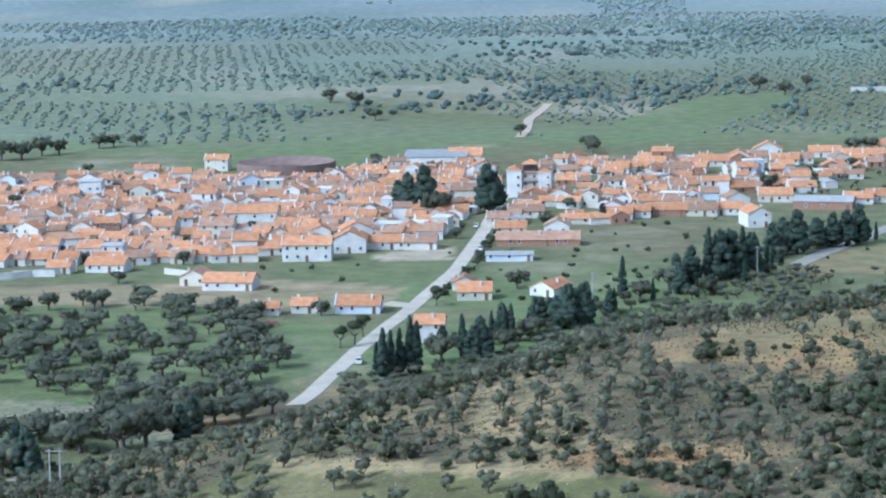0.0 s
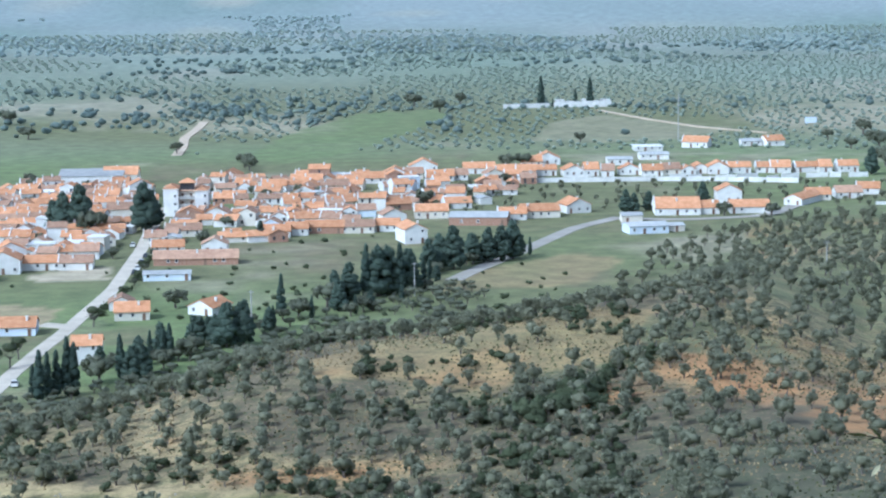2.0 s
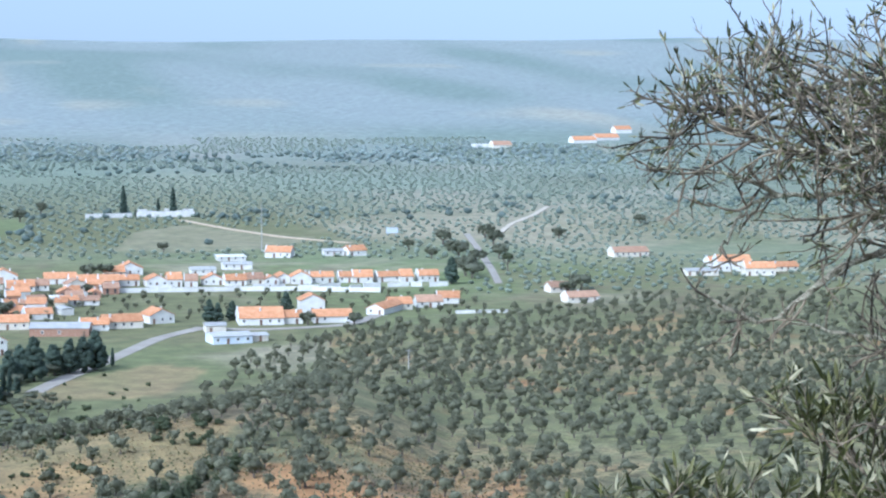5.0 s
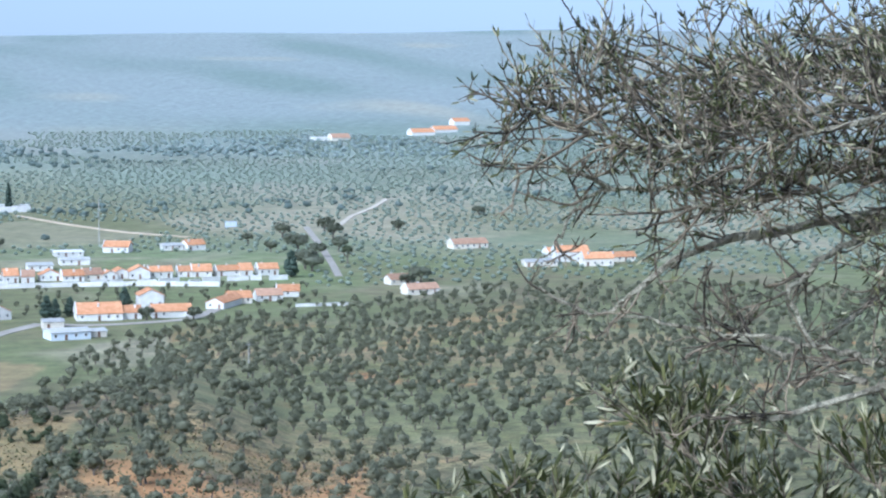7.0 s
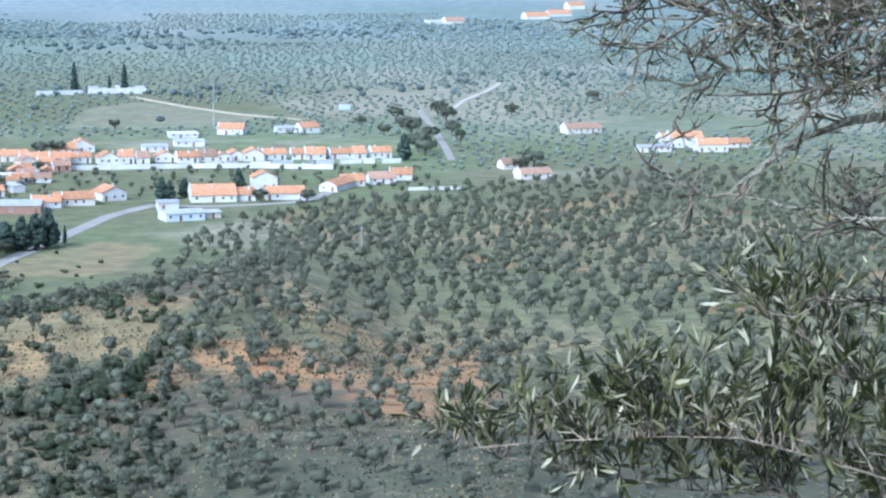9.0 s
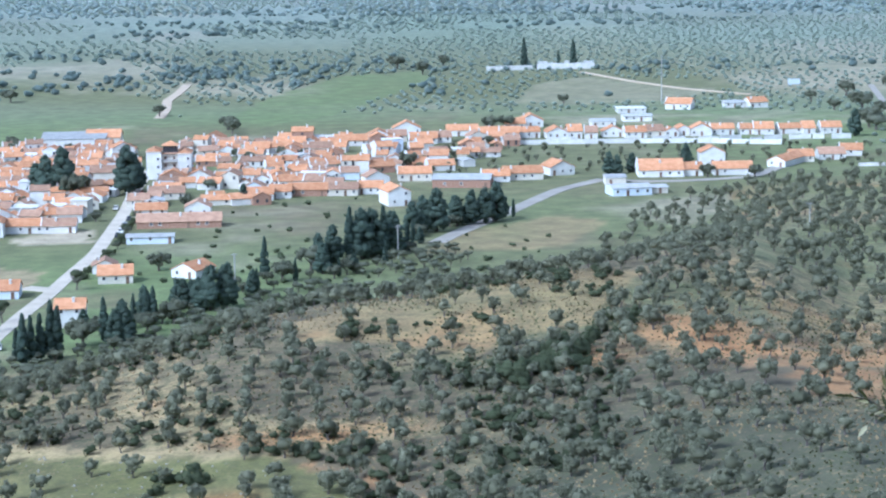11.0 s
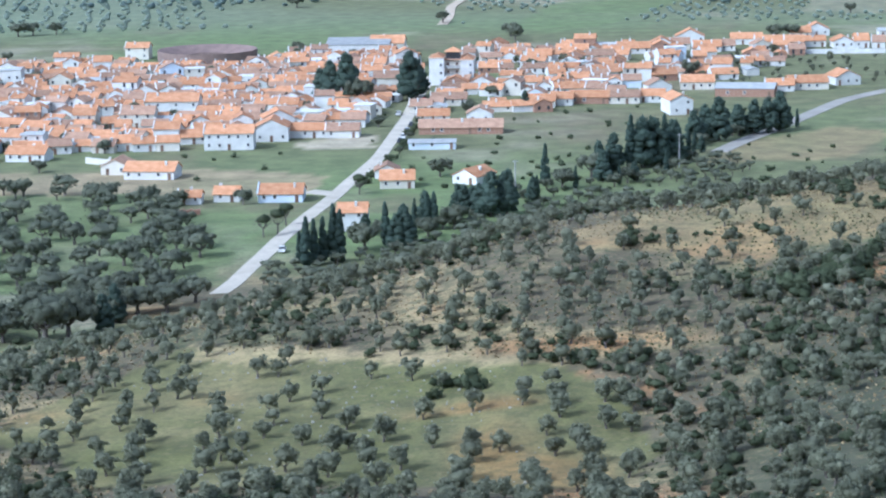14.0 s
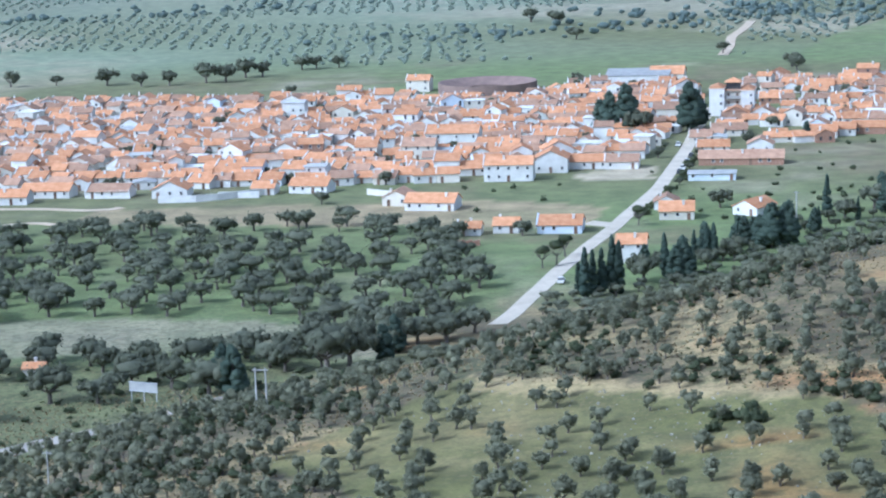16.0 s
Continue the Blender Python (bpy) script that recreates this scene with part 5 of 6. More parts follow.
def apartment_block(x, y, turn):
    """A white three-storey block: two bright wings, a recessed middle with balconies, tiled roofs and a roof lantern."""
    root = thing("apartment_building", pose(x, y, float(ground_z(x, y)), 0, 0, turn), "white three-storey block with shaded balconies and tiled roof", "apartment building")
    for cx, w, d0, h in ((-5.6, 5.6, 0.0, 10.2), (5.9, 5.0, 0.4, 9.4)):
        wing = part("wing", mesh_of("wing", *box(cx, d0 + 6, h / 2 - 0.25, w, 12, h + 0.5), M_WHITE), root)
        part("cornice", mesh_of("cornice", *box(cx, d0 + 6, h + 0.12, w + 0.5, 12.5, 0.24), M_CREAM), wing)
        hip = np.array([(cx - w / 2 - 0.2, d0 - 0.2, h + 0.24), (cx + w / 2 + 0.2, d0 - 0.2, h + 0.24), (cx + w / 2 + 0.2, d0 + 12.2, h + 0.24), (cx - w / 2 - 0.2, d0 + 12.2, h + 0.24), (cx, d0 + 2.6, h + 1.5), (cx, d0 + 9.4, h + 1.5)])
        part("roof", mesh_of("roof", hip, [np.array([[1, 2, 5, 4], [3, 0, 4, 5], [3, 2, 1, 0]]), np.array([[0, 1, 4], [2, 3, 5]])], M_TILE), root)
        for fl in range(3):
            win = part("window", WINDOW, root, pose(cx + w / 2 - 1.2, d0 - 0.05, 1.1 + fl * 3.0))
            part("pane", PANE, win)
    part("core", mesh_of("core", *box(0.3, 7.2, 4.4, 6.8, 9.6, 9.8), M_CREAM), root)
    part("core_roof", mesh_of("core_roof", *box(0.3, 6.8, 9.5, 6.8, 10.6, 0.3), M_TILE_OLD), root)
    part("lantern", mesh_of("lantern", *box(0.3, 7, 10.9, 5.2, 5.2, 2.6), M_DARK), root)
    cap = np.array([(-3, 3.6, 12.2), (3.6, 3.6, 12.2), (3.6, 10.4, 12.2), (-3, 10.4, 12.2), (0.3, 7, 14.0)])
    part("lantern_roof", mesh_of("lantern_roof", cap, [np.array([[3, 2, 1, 0]]), np.array([[0, 1, 4], [1, 2, 4], [2, 3, 4], [3, 0, 4]])], M_TILE), root)
    for fl in range(3):
        part("balcony", mesh_of("balcony", *join([box(0.3, 1.6, 0.4 + fl * 3.0, 6.2, 1.6, 0.16), box(0.3, 0.85, 0.95 + fl * 3.0, 6.2, 0.1, 1.0)]), M_CONCRETE), root)
        for sx in (-1.4, 1.9):
            part("balcony_door", DOOR, root, pose(sx, 2.37, 0.45 + fl * 3.0), "dark balcony door")


apartment_block(-69.5, 889.0, 0)
SPOTS.append((-69.5, 895, 10))

# bullring: a low round arena wall with a ring of terraces
root = thing("bullring", pose(-179.8, 985, 0), "low round brown bullring with banked seating", "arena")
a = np.linspace(0, 2 * np.pi, 49)[:-1]
prof = [(21, -0.5), (21, 4.2), (20.4, 4.2), (14, 1.2), (13.6, 1.2), (13.6, -0.5)]
V = np.array([(r * math.cos(t), r * math.sin(t), z) for t in a for r, z in prof])
n, q = len(prof), len(a)
F = np.array([(i * n + j, ((i + 1) % q) * n + j, ((i + 1) % q) * n + (j + 1), i * n + j + 1) for i in range(q) for j in range(n - 1)])
part("arena_wall", mesh_of("arena_wall", V, F, mat("arena_render", (0.20, 0.14, 0.12), (0.27, 0.19, 0.155), 0.3, 0.9, 0.2)), root)
house(-210, 985, 10, 5, "x", "C", "T", 0, 8, "arena gatehouse", seed=77)


# ---- single trees of the valley ----
for area, rows in TREES.items():
    for k, (kind, x, y, size) in enumerate(rows):
        if area == "hill_hedge" and y < 500:
            for i in range(3):
                plant("shrub", x + 2.6 * math.sin(i * 2.1 + k), y + 3.4 * math.cos(i * 2.1 + k), size * (2.5 - 0.4 * i), 40 * k + i, group="dark bushes on the knoll")
            continue
        plant(kind, x, y, size * (1.15 if (area, kind) == ('village_trees', 'pine') else 1), sum(map(ord, area)) + k, group=area.replace("_", " "))
# trees among the houses
rng = random.Random(8)
for k in range(130):
    x, y = rng.uniform(-400, 60), rng.uniform(700, 1010)
    if (inside(np.array([x]), np.array([y]), VILLAGE)[0] or inside(np.array([x]), np.array([y]), EAST)[0]) and len(clear_of_roads(np.array([[x, y]]), 3)):
        plant("oak", x, y, rng.uniform(0.4, 0.8), 700 + k, group="garden trees")
# the dark belt of trees at the foot of the spur
line = np.array([(-66, 572), (-45, 602), (-27, 632), (-7, 664), (14, 705), (34, 745), (52, 782)])
rng = random.Random(19)
for k in range(64):
    u = rng.uniform(0, len(line) - 1.001)
    i = int(u)
    q = line[i] * (1 - u + i) + line[i + 1] * (u - i)
    x, y = q[0] + rng.uniform(-9, 5), q[1] + rng.uniform(-10, 10)
    if len(clear_of_roads(np.array([[x, y]]), 2)):
        plant(rng.choice(("pine", "pine", "oak", "oak", "cypress")), x, y, rng.uniform(0.42, 0.8), 800 + k, group="belt of trees below the spur")
# bushy thicket between that belt and the spur
thicket = [(-88, 535), (-62, 562), (-40, 602), (-22, 634), (0, 668), (24, 712), (40, 700), (22, 640), (-8, 580), (-48, 520), (-80, 505)]
p = scatter(58, -90, 42, 505, 715, 5.2, 0.45)
p = clear_of_roads(p[inside(p[:, 0], p[:, 1], thicket) & (vnoise(p[:, 0], p[:, 1], 14, 59) > 0.36)], 2)
mass("thicket", "oak", p, "dark bushy thicket at the foot of the spur", "thicket", 60, (0.3, 0.62), 0.35)
# young olives on the green between the terraces
p = scatter(51, 20, 215, 885, 975, 11, 0.4)
p = p[[free(a, b, 3) for a, b in p]]
mass("young_orchard", "olive", clear_of_roads(p, 4), "scattered small olive trees on the green", "olive trees", 12, (0.55, 0.9), 0.4)
# shrubs on verges and yards
p = np.concatenate([scatter(52, -150, 60, 660, 830, 15, 0.5), scatter(53, -60, 40, 520, 700, 9, 0.5), scatter(54, -190, -110, 400, 470, 6, 0.5)])
d, a = polar(p)
p = p[(np.random.RandomState(3).rand(len(p)) < 0.5)]
p = np.array([q for q in clear_of_roads(p, 2) if free(q[0], q[1], 2)])
mass("verge_scrub", "shrub", p, "low dark bushes on verges and yards", "scrub", 14, (0.6, 1.3), 0.5)


# ---- poles, masts, signs ----
def pole(x, y, height, r, label, name="utility_pole", arms=True):
    root = thing(name, pose(x, y, float(ground_z(x, y))), label, "pole")
    part("shaft", mesh_of("shaft", *tube([(0, 0, -0.4), (0, 0, height * 0.5), (0, 0, height)], [r * 1.25, r, r * 0.8], 8), M_CONCRETE), root)
    if arms:
        part("crossarm", mesh_of("crossarm", *box(0, 0, height - 0.4, 1.6, 0.12, 0.14), M_CONCRETE), root)
        for sx in (-0.7, 0, 0.7):
            part("insulator", mesh_of("insulator", *tube([(sx, 0, height - 0.33), (sx, 0, height - 0.1)], [0.07, 0.05], 6), M_DARK), root)
    return root


pole(-32.1, 622.2, 13, 0.17, "grey concrete power pole among dark conifers")
pole(117.5, 603.2, 8.5, 0.13, "grey concrete power pole in the olive grove")
pole(-130.7, 331.7, 7.5, 0.12, "thin grey power pole on the slope")
pole(12.5, 690, 10, 0.14, "grey concrete power pole beside the road")
pole(151.7, 1159.6, 24, 0.22, "thin grey lattice-like mast behind the houses", "mast", False)
root = thing("twin_pole", pose(-109.7, 374.8, float(ground_z(-109.7, 374.8))), "pair of pale concrete power poles with a crossbeam", "pole")
for x in (0.0, 1.75):
    part("shaft", mesh_of("shaft", *tube([(x, 0, -0.6), (x, 0, 4), (x, 0, 8.2)], [0.19, 0.16, 0.12], 8), M_CONCRETE), root)
part("crossbeam", mesh_of("crossbeam", *box(0.87, 0, 7.8, 2.9, 0.14, 0.16), M_CONCRETE), root)
root = thing("billboard", pose(-150.4, 435.2, float(ground_z(-150.4, 435.2)), 0, 0, -14), "weathered grey roadside billboard on posts", "billboard")
part("panel", mesh_of("panel", *box(0, 0, 3.0, 6.5, 0.12, 1.7), M_SHEET), root)
part("frame", mesh_of("frame", *join([box(0, -0.05, 3.9, 6.7, 0.2, 0.14), box(0, -0.05, 2.1, 6.7, 0.2, 0.14)]), M_METAL), root)
for x in (-2.9, 0, 2.9):
    part("post", mesh_of("post", *box(x, 0.14, 1.4, 0.14, 0.14, 3.6), M_METAL), root)
house(-181.5, 456.2, 4.4, 2.4, "x", "C", "T", 8, 3.5, "field hut", seed=3, windows=False)
root = thing("road_sign", pose(232.2, 1240, float(ground_z(232.2, 1240)), 0, 0, 4), "white roadside panel on two posts", "sign")
part("panel", mesh_of("panel", *box(0, 0, 3.0, 6.5, 0.1, 3.0), M_BLUEW), root)
for x in (-2.4, 2.4):
    part("post", mesh_of("post", *box(x, 0.12, 1.2, 0.16, 0.14, 3.4), M_METAL), root)


# stacked bricks in the field below the village
root = thing("brick_stack", pose(-118.7, 614.1, float(ground_z(-118.7, 614.1)), 0, 0, 3), "long low stack of red-brown bricks on the grass", "bricks")
for k in range(9):
    part("pallet_load", mesh_of("pallet_load", *box(-2.8 + 0.7 * k, 0.05 * (k % 2), 0.55 + 0.08 * (k % 3), 0.62, 1.1, 1.3 + 0.16 * (k % 3)), M_BRICK), root)


# ---- small trees and parked cars along the street ----
street = np.array(ROADS["street"][1])
for k in range(13):
    y = 652 + k * 11
    x = float(np.interp(y, street[:, 1], street[:, 0]))
    plant("shrub" if k % 3 else "oak", x + 5.2 + 0.5 * math.sin(k * 2.3), y, 1.5 if k % 3 else 0.42, 950 + k, group="small trees along the street")


def car(x, y, turn, paint, words):
    """A parked car: body, cabin with dark glass, four wheels."""
    root = thing("car", pose(x, y, float(ground_z(x, y)) + 0.12, 0, 0, turn), words, "car", "parked cars")
    V, F = box(0, 0, 0.62, 1.7, 4.1, 0.62)
    V[4:, :2] *= (0.96, 0.97)
    part("body", mesh_of("body", V, F, paint), root)
    V, F = box(0, -0.15, 1.19, 1.5, 2.3, 0.5)
    V[4:, :2] *= (0.84, 0.72)
    part("cabin", mesh_of("cabin", V, F, M_DARK), root)
    part("roof_panel", mesh_of("roof_panel", *box(0, -0.15, 1.46, 1.22, 1.62, 0.05), paint), root)
    for sx in (-0.8, 0.8):
        for sy in (-1.3, 1.3):
            part("wheel", mesh_of("wheel", *tube([(sx - 0.1, sy, 0.3), (sx + 0.1, sy, 0.3)], [0.3, 0.3], 10), M_DARK), root)
    return root


P_SILVER = mat("silver_car_paint", (0.45, 0.46, 0.47), (0.5, 0.5, 0.51), 1.0, 0.35, 0, spec=0.5)
P_DARK = mat("dark_car_paint", (0.05, 0.055, 0.07), (0.07, 0.075, 0.09), 1.0, 0.35, 0, spec=0.5)
P_RED = mat("red_car_paint", (0.35, 0.05, 0.04), (0.4, 0.07, 0.05), 1.0, 0.35, 0, spec=0.5)
for y, side, paint, words in ((742, 3.4, P_DARK, "dark car parked at the street's edge"), (751, 3.5, M_WHITE, "white car parked at the street's edge"), (765, 3.4, P_SILVER, "silver car parked at the street's edge"),
                              (779, 3.5, P_DARK, "dark car parked at the street's edge"), (806, -3.4, M_WHITE, "white car parked at the street's edge"), (840, 3.4, P_RED, "red car parked at the street's edge")):
    car(float(np.interp(y, street[:, 1], street[:, 0])) + side, y, 1, paint, words)
car(-86, 562, 4, M_WHITE, "white car parked beside the road below the hill")


# ---- the olive tree beside the viewpoint: limbs reach in front of the view ----
NEAR = pose(0.004, 0, 110, 90 - 7.131, 0, -18.095) @ pose(0, 0, 0, 0, 0, 0.711) @ pose(0, 0, -4.5)   # x right, y up, z back, 4.5 m out


def bark_near():
    m = mat("lichened_olive_bark", (0.18, 0.155, 0.105), (0.56, 0.51, 0.365), 9.0, 0.9, 0.9, fine=5)
    return m


def leaf_material():
    """Olive leaves: dark glossy upper sides and silver undersides, by leaf."""
    m = bpy.data.materials.new("olive_leaves")
    m.use_nodes = True
    nt = m.node_tree
    b, geo, ramp = nt.nodes["Principled BSDF"], nt.nodes.new("ShaderNodeNewGeometry"), nt.nodes.new("ShaderNodeValToRGB")
    stops = ((0.0, (0.012, 0.014, 0.004)), (0.45, (0.046, 0.05, 0.014)), (0.72, (0.16, 0.155, 0.055)), (1.0, (0.56, 0.51, 0.33)))
    for k, (at, colour) in enumerate(stops):
        e = ramp.color_ramp.elements[k] if k < 2 else ramp.color_ramp.elements.new(at)
        e.position, e.color = at, (*colour, 1)
    mixer, trans = nt.nodes.new("ShaderNodeMixShader"), nt.nodes.new("ShaderNodeBsdfTranslucent")
    mixer.inputs[0].default_value = 0.12
    trans.inputs["Color"].default_value = (0.25, 0.28, 0.08, 1)
    b.inputs["Roughness"].default_value, b.inputs["Specular IOR Level"].default_value = 0.45, 0.25
    nt.links.new(geo.outputs["Random Per Island"], ramp.inputs[0])
    nt.links.new(ramp.outputs[0], b.inputs["Base Color"])
    nt.links.new(b.outputs[0], mixer.inputs[1])
    nt.links.new(trans.outputs[0], mixer.inputs[2])
    nt.links.new(mixer.outputs[0], nt.nodes["Material Output"].inputs["Surface"])
    return m


M_LIMB, M_LEAF = bark_near(), leaf_material()
M_TWIG = mat("olive_twig_bark", (0.022, 0.017, 0.011), (0.30, 0.24, 0.16), 14.0, 0.9, 0.3, fine=4, island=0.55)
M_LICHEN = mat("lichen_tuft", (0.10, 0.08, 0.045), (0.34, 0.31, 0.17), 30.0, 0.95, 0.5, island=0.4)
rng = np.random.RandomState(77)


def bend(points, n=14, wobble=0.004):
    """A crooked line through the given points."""
    P = np.array(points, float)
    s = np.concatenate([[0], np.cumsum(np.linalg.norm(np.diff(P, axis=0), axis=1))])
    u = np.linspace(0, s[-1], n)
    Q = np.stack([np.interp(u, s, P[:, k]) for k in range(3)], 1)
    Q[1:-1] = 0.25 * Q[:-2] + 0.5 * Q[1:-1] + 0.25 * Q[2:]
    Q[1:-1] += rng.normal(size=(n - 2, 3)) * wobble
    return Q


# (line through metres right, up, depth; start and end radius; how leafy its twigs are)
BOUGHS = [
    ([(1.75, 0.05, -0.3), (1.2, 0.16, -0.2), (0.84, 0.22, 0), (0.70, 0.205, 0.02), (0.58, 0.185, 0)], 0.045, 0.014, 0.1),
    ([(0.60, 0.19, 0), (0.42, 0.17, 0.03), (0.27, 0.13, 0.05), (0.20, 0.085, 0.05), (0.15, 0.03, 0.02), (0.10, 0.0, 0), (0.02, 0.055, 0), (-0.005, 0.065, 0)], 0.010, 0.0025, 0.05),
    ([(1.75, 0.10, 0.2), (1.3, 0.36, 0.2), (0.84, 0.415, 0.1), (0.75, 0.39, 0.1), (0.67, 0.33, 0.05), (0.56, 0.28, 0)], 0.022, 0.009, 0.3),
    ([(0.58, 0.285, 0), (0.40, 0.268, -0.05), (0.23, 0.255, -0.08), (0.12, 0.25, -0.05), (0.06, 0.295, 0), (-0.03, 0.30, 0.03), (-0.09, 0.30, 0.05)], 0.009, 0.002, 0.12),
    ([(0.13, 0.25, -0.05), (0.08, 0.235, -0.05), (0.045, 0.19, -0.04), (0.03, 0.15, -0.03), (-0.02, 0.10, -0.03)], 0.004, 0.0015, 0.0),
    ([(1.75, -0.2, 0), (1.2, -0.17, 0.05), (0.84, -0.135, 0.1), (0.66, -0.10, 0.1), (0.58, -0.128, 0.1), (0.49, -0.17, 0.1), (0.42, -0.185, 0.12), (0.34, -0.175, 0.12)], 0.02, 0.004, 0.1),
    ([(0.67, -0.10, 0.1), (0.56, -0.06, 0.08), (0.44, -0.035, 0.05), (0.36, -0.02, 0.05)], 0.009, 0.003, 0.05),
    ([(0.595, -0.115, 0.1), (0.50, -0.075, 0.05), (0.40, -0.048, 0.02), (0.30, -0.015, 0), (0.22, 0.0, 0), (0.14, 0.01, 0)], 0.008, 0.002, 0.15),
    ([(0.395, -0.047, 0.02), (0.375, 0.0, 0.0), (0.33, 0.014, 0)], 0.004, 0.002, 0.0),
    ([(1.75, 0.0, -0.5), (1.1, 0.12, -0.4), (0.80, 0.10, -0.3), (0.68, 0.07, -0.2), (0.58, 0.0, -0.1), (0.52, -0.05, -0.1)], 0.016, 0.004, 0.1),
    ([(0.70, 0.2, 0), (0.52, 0.12, 0.1), (0.44, 0.05, 0.1), (0.48, 0.0, 0.1), (0.50, -0.05, 0.12)], 0.008, 0.003, 0.05),
    ([(1.75, 0.25, -0.5), (1.2, 0.5, -0.4), (0.8, 0.56, -0.3), (0.5, 0.5, -0.2), (0.25, 0.47, -0.1), (0.10, 0.43, 0)], 0.02, 0.004, 0.55),
    ([(0.6, 0.53, -0.2), (0.45, 0.42, -0.1), (0.3, 0.36, 0), (0.15, 0.37, 0), (0.0, 0.42, 0)], 0.009, 0.002, 0.35),
    ([(0.8, 0.42, 0.1), (0.55, 0.4, 0.2), (0.35, 0.33, 0.2), (0.18, 0.31, 0.2), (0.02, 0.36, 0.2), (-0.05, 0.40, 0.2)], 0.009, 0.002, 0.25),
    ([(1.75, 0.2, 0.4), (1.1, 0.42, 0.4), (0.8, 0.36, 0.3), (0.6, 0.37, 0.3), (0.42, 0.31, 0.25), (0.28, 0.30, 0.2)], 0.014, 0.003, 0.3),
    ([(1.75, 0.3, -0.1), (1.2, 0.55, -0.1), (0.84, 0.49, 0), (0.62, 0.45, 0.05), (0.38, 0.44, 0.05), (0.2, 0.41, 0.05), (0.06, 0.38, 0.05)], 0.013, 0.003, 0.4),
    ([(0.84, 0.23, 0.0), (0.66, 0.27, 0.1), (0.5, 0.24, 0.15), (0.34, 0.215, 0.15), (0.2, 0.2, 0.12)], 0.009, 0.002, 0.25),
    ([(0.9, 0.6, 0.1), (0.74, 0.48, 0.1), (0.66, 0.3, 0.1), (0.7, 0.16, 0.1), (0.66, 0.06, 0.1)], 0.008, 0.002, 0.25),
    ([(1.75, -0.5, 0.3), (1.2, -0.55, 0.3), (0.7, -0.5, 0.2), (0.5, -0.47, 0.1), (0.42, -0.38, 0.05), (0.30, -0.25, 0), (0.2, -0.215, 0), (0.1, -0.16, 0)], 0.014, 0.003, 1.0),
    ([(1.75, -0.62, 0.2), (1.0, -0.6, 0.2), (0.5, -0.53, 0.1), (0.25, -0.45, 0.05), (0.05, -0.44, 0), (-0.15, -0.45, 0), (-0.35, -0.47, 0)], 0.012, 0.003, 1.0),
    ([(1.2, -0.55, 0.3), (0.95, -0.42, 0.2), (0.75, -0.36, 0.15), (0.60, -0.30, 0.1), (0.45, -0.22, 0.1)], 0.010, 0.003, 1.0),
    ([(1.0, -0.62, 0.1), (0.6, -0.6, 0), (0.3, -0.58, -0.1), (0.0, -0.55, -0.1), (-0.25, -0.52, -0.1), (-0.46, -0.45, -0.1)], 0.010, 0.002, 1.0),
]
root = thing("olive_tree", NEAR, "near olive tree with lichened twigs and narrow silver-green leaves", "olive tree")
leaves_at = []


RIM_X = (-0.51, -0.23, -0.09, 0.017, 0.178, 0.274, 0.39, 0.55, 0.84)
RIM_Y = (-0.41, -0.33, -0.24, -0.16, -0.06, -0.01, -0.13, -0.18, -0.17)


def within_spray(p):
    """Below the upper rim of the leafy lower sprays."""
    return p[0] > -0.52 and p[1] < np.interp(p[0], RIM_X, RIM_Y)


def twig(spray, start, way, length, r, leafy, small, level):
    """A thin crooked twig that bears leaves in pairs and finer twigs; adds its pieces to the spray."""
    n = 6
    drift = rng.normal(size=3) * 0.35
    pts = [np.array(start)]
    d = np.array(way) / np.linalg.norm(way)
    kink = 0.12 if small == 1.0 else 0.17
    for k in range(n):
        d = d + drift / n + rng.normal(size=3) * kink + np.array([0, 0.05, 0])
        d /= np.linalg.norm(d)
        pts.append(pts[-1] + d * length / n)
    if small == 1.0 and not within_spray(pts[-1]):
        return
    spray.append(tube(pts, np.linspace(r, r * 0.45, n + 1), 4))
    P = np.array(pts)
    for u in np.arange(0.15 * length, length, 0.014):
        if rng.rand() < leafy:
            q = np.array([np.interp(u / length * n, np.arange(n + 1), P[:, k]) for k in range(3)])
            side = rng.normal(size=3)
            side -= side @ d * d
            for sgn in (-1, 1):
                leaves_at.append((q, d + sgn * side / np.linalg.norm(side) * rng.uniform(0.25, 0.65), small))
    if rng.rand() < 0.15 + leafy * 2:
        leaves_at.append((P[-1], d, small))
    if level > 0:
        for k in range(rng.randint(1, 4)):
            i = rng.randint(1, n)
            twig(spray, P[i], d + rng.normal(size=3) * (0.8, 0.8, 0.5), length * rng.uniform(0.4, 0.75), r * 0.68, leafy, small, level - 1)


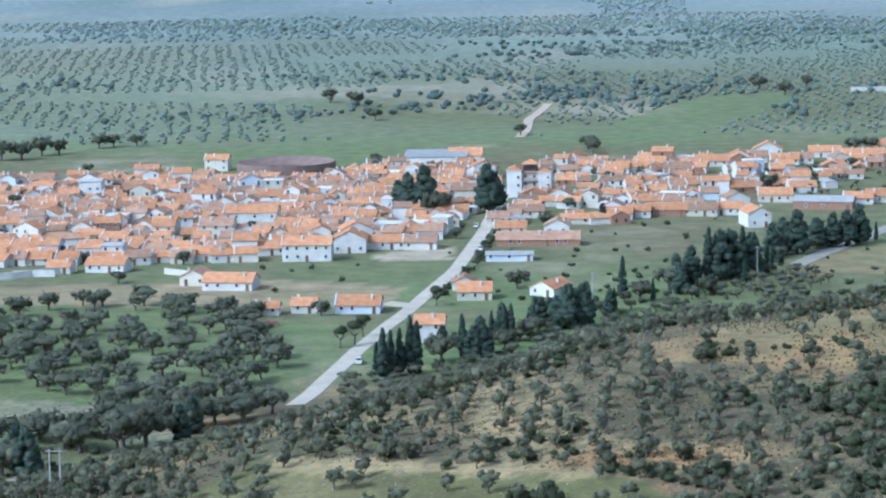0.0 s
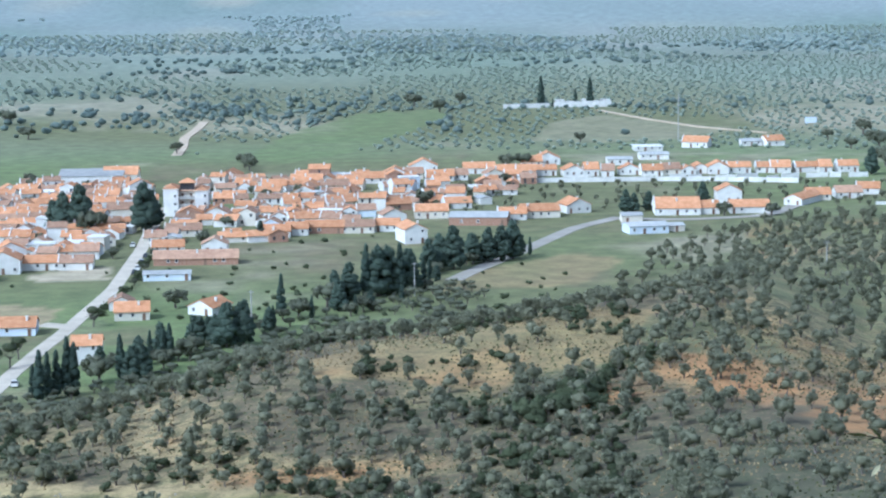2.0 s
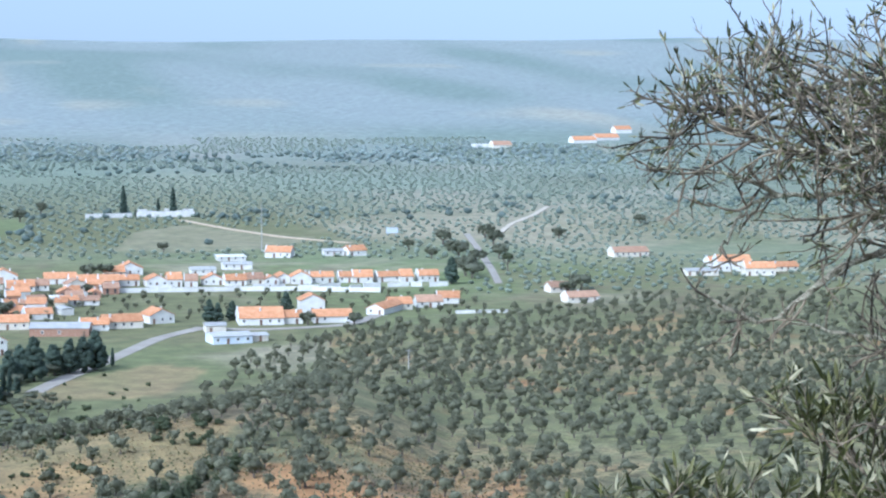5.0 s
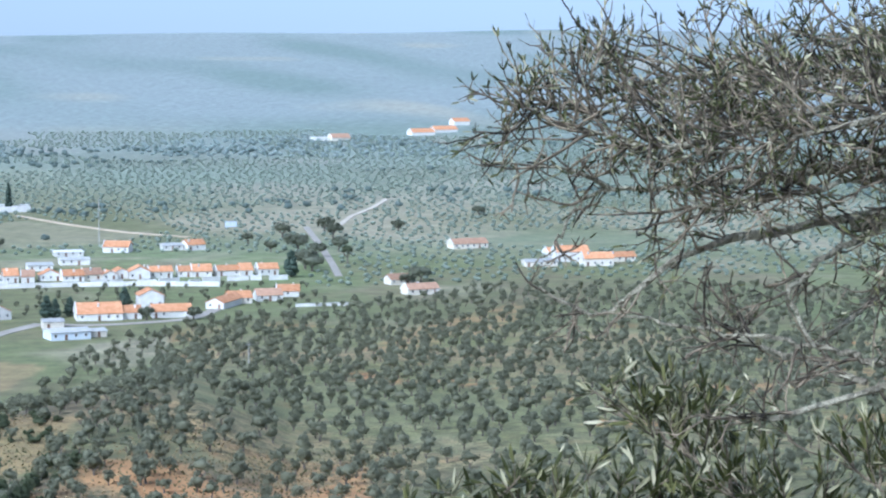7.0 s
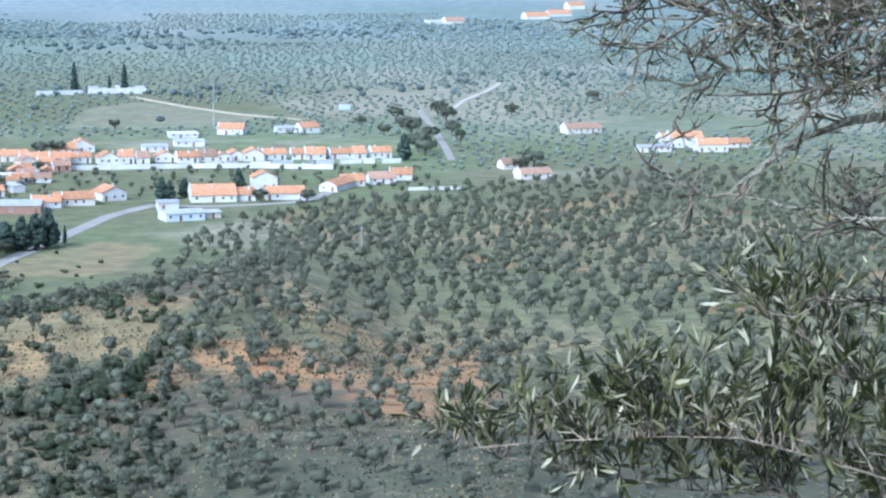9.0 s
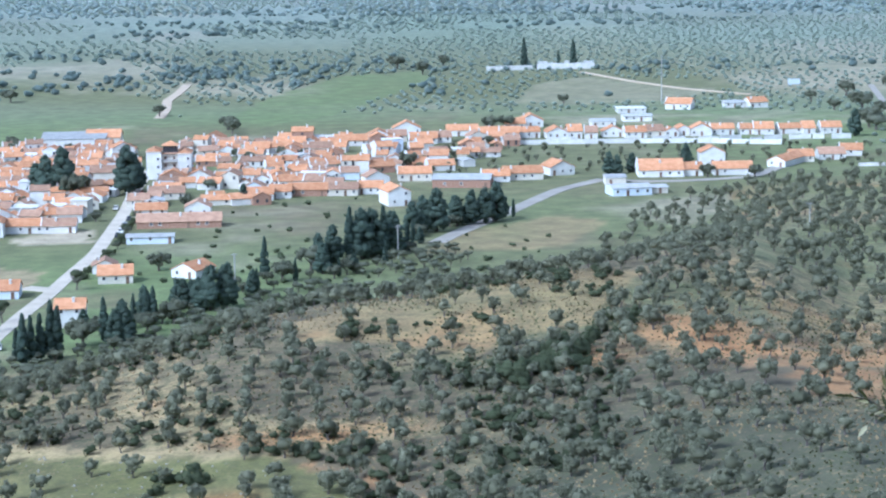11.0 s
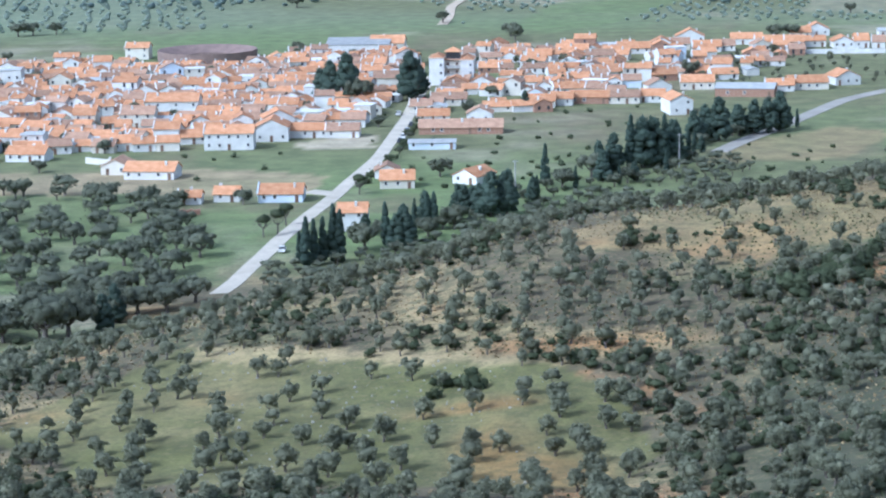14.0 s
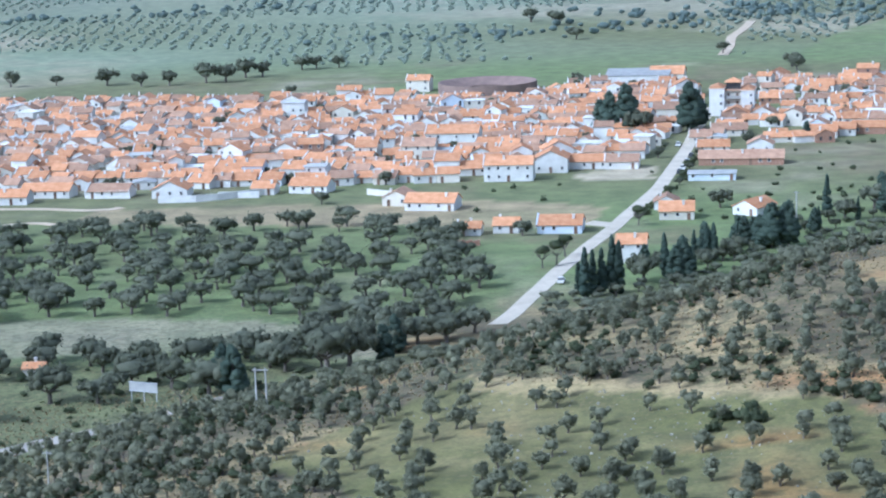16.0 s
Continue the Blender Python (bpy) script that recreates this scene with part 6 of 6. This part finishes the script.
sprays, lumps = [], []
for pts, r0, r1, leafy in BOUGHS:
    Q = bend(pts, 18, 0.01 if leafy > 0.9 else 0.004)
    r0, r1 = (r0 * 0.35, r1 * 0.5) if leafy > 0.9 else (r0, r1)
    part("limb", mesh_of("limb", *tube(Q, np.linspace(r0, r1, len(Q)) * (1 + 0.18 * rng.normal(size=len(Q)).clip(-1, 1)), 8), M_TWIG if leafy > 0.9 else M_LIMB, smooth=True), root)
    seen = [q for q in Q if q[0] < 1.0]
    length = sum(np.linalg.norm(b - a) for a, b in zip(seen, seen[1:]))
    # per metre of limb: twigs; then their length, radius, leafiness, leaf size and forks
    many, long, r, leaf, small, forks = (72, 0.15, 0.0024, 0.62, 1.0, 1) if leafy > 0.9 else (80, 0.14, 0.003, 0.24, 0.56, 2) if leafy >= 0.25 else (22, 0.1, 0.0032, 0.02, 0.5, 2)
    for k in range(int(length * many)):
        i = rng.randint(0, len(seen) - 1)
        f = rng.rand()
        s = seen[i] * (1 - f) + seen[i + 1] * f
        along = seen[i + 1] - seen[i]
        along = along / (np.linalg.norm(along) + 1e-9)
        way = along * 0.5 + rng.normal(size=3) * (0.7, 0.8, 0.6) + np.array([-0.3, 0.1, 0])
        if leafy > 0.9:
            way = along * 0.15 + rng.normal(size=3) * (0.35, 0.3, 0.35) + np.array([-0.1, 1.0, 0])
        spray = []
        twig(spray, s, way, long * rng.uniform(0.5, 1.4), r * rng.uniform(0.75, 1.25), leaf, small, forks)
        if spray:
            sprays.append(spray)
        if leafy < 0.9 and rng.rand() < 0.3:
            rad = rng.uniform(0.003, 0.008)
            lumps.append((s + ICO_V * rad * rng.uniform(0.6, 1.4, 3) * rng.uniform(0.6, 1.4, (12, 1)) + rng.normal(size=3) * 0.003, ICO_F))
step = max(1, len(sprays) // 280)
for spray in sprays[::step]:
    part("twig", mesh_of("twig", *join(spray), M_TWIG, smooth=True), root)
tagged(part("brushwood", mesh_of("brushwood", *join([t for k, spray in enumerate(sprays) if k % step for t in spray]), M_TWIG, smooth=True), root), kind="stuff")
tagged(part("lichen", mesh_of("lichen", *join(lumps), M_LICHEN), root), "yellow-grey lichen tufts", kind="stuff")
# lanceolate leaves, folded along the midrib
A = np.array([q for q, _, _ in leaves_at])
D = np.array([d for _, d, _ in leaves_at])
D /= np.linalg.norm(D, axis=1)[:, None]
N = rng.normal(size=D.shape)
N -= (N * D).sum(1)[:, None] * D
N /= np.linalg.norm(N, axis=1)[:, None]
S = np.cross(D, N)
L = rng.uniform(0.027, 0.046, (len(A), 1)) * np.array([k for _, _, k in leaves_at])[:, None]
W = L * rng.uniform(0.08, 0.115, (len(A), 1))
verts = np.stack([A, A + D * L * 0.3 + S * W + N * W * 0.3, A + D * L * 0.7 + S * W * 0.8 + N * W * 0.25, A + D * L, A + D * L * 0.7 - S * W * 0.8 + N * W * 0.25, A + D * L * 0.3 - S * W + N * W * 0.3, A + D * L * 0.5], 1).reshape(-1, 3)
o = np.arange(len(A))[:, None] * 7
tri = np.concatenate([o + t for t in ((0, 1, 6), (1, 2, 6), (2, 3, 6), (3, 4, 6), (4, 5, 6), (5, 0, 6))])
tagged(part("leaves", mesh_of("leaves", verts, tri, M_LEAF), root), kind="stuff")
# the trunk stands beyond the view's edge
base = NEAR.inverted() @ Vector((4.0, 3.6, float(ground_z(4.0, 3.6)) - 0.2))
b = np.array(base)
fork = np.array([1.75, -0.1, 0.0])
part("trunk", mesh_of("trunk", *join([tube(bend([b, b * 0.5 + fork * 0.5 + (0.06, 0, 0.05), fork], 8, 0.01), np.linspace(0.17, 0.1, 8), 10),
                                      tube(bend([fork, fork + (0.0, 0.35, -0.2), fork + (0.1, 0.9, -0.4)], 8, 0.01), np.linspace(0.09, 0.03, 8), 8),
                                      tube(bend([fork + (0, -0.6, 0.2), fork + (0, -0.2, 0.1), fork + (0, 0.2, -0.3)], 8, 0.01), np.linspace(0.05, 0.05, 8), 8)]), M_LIMB, smooth=True), root)
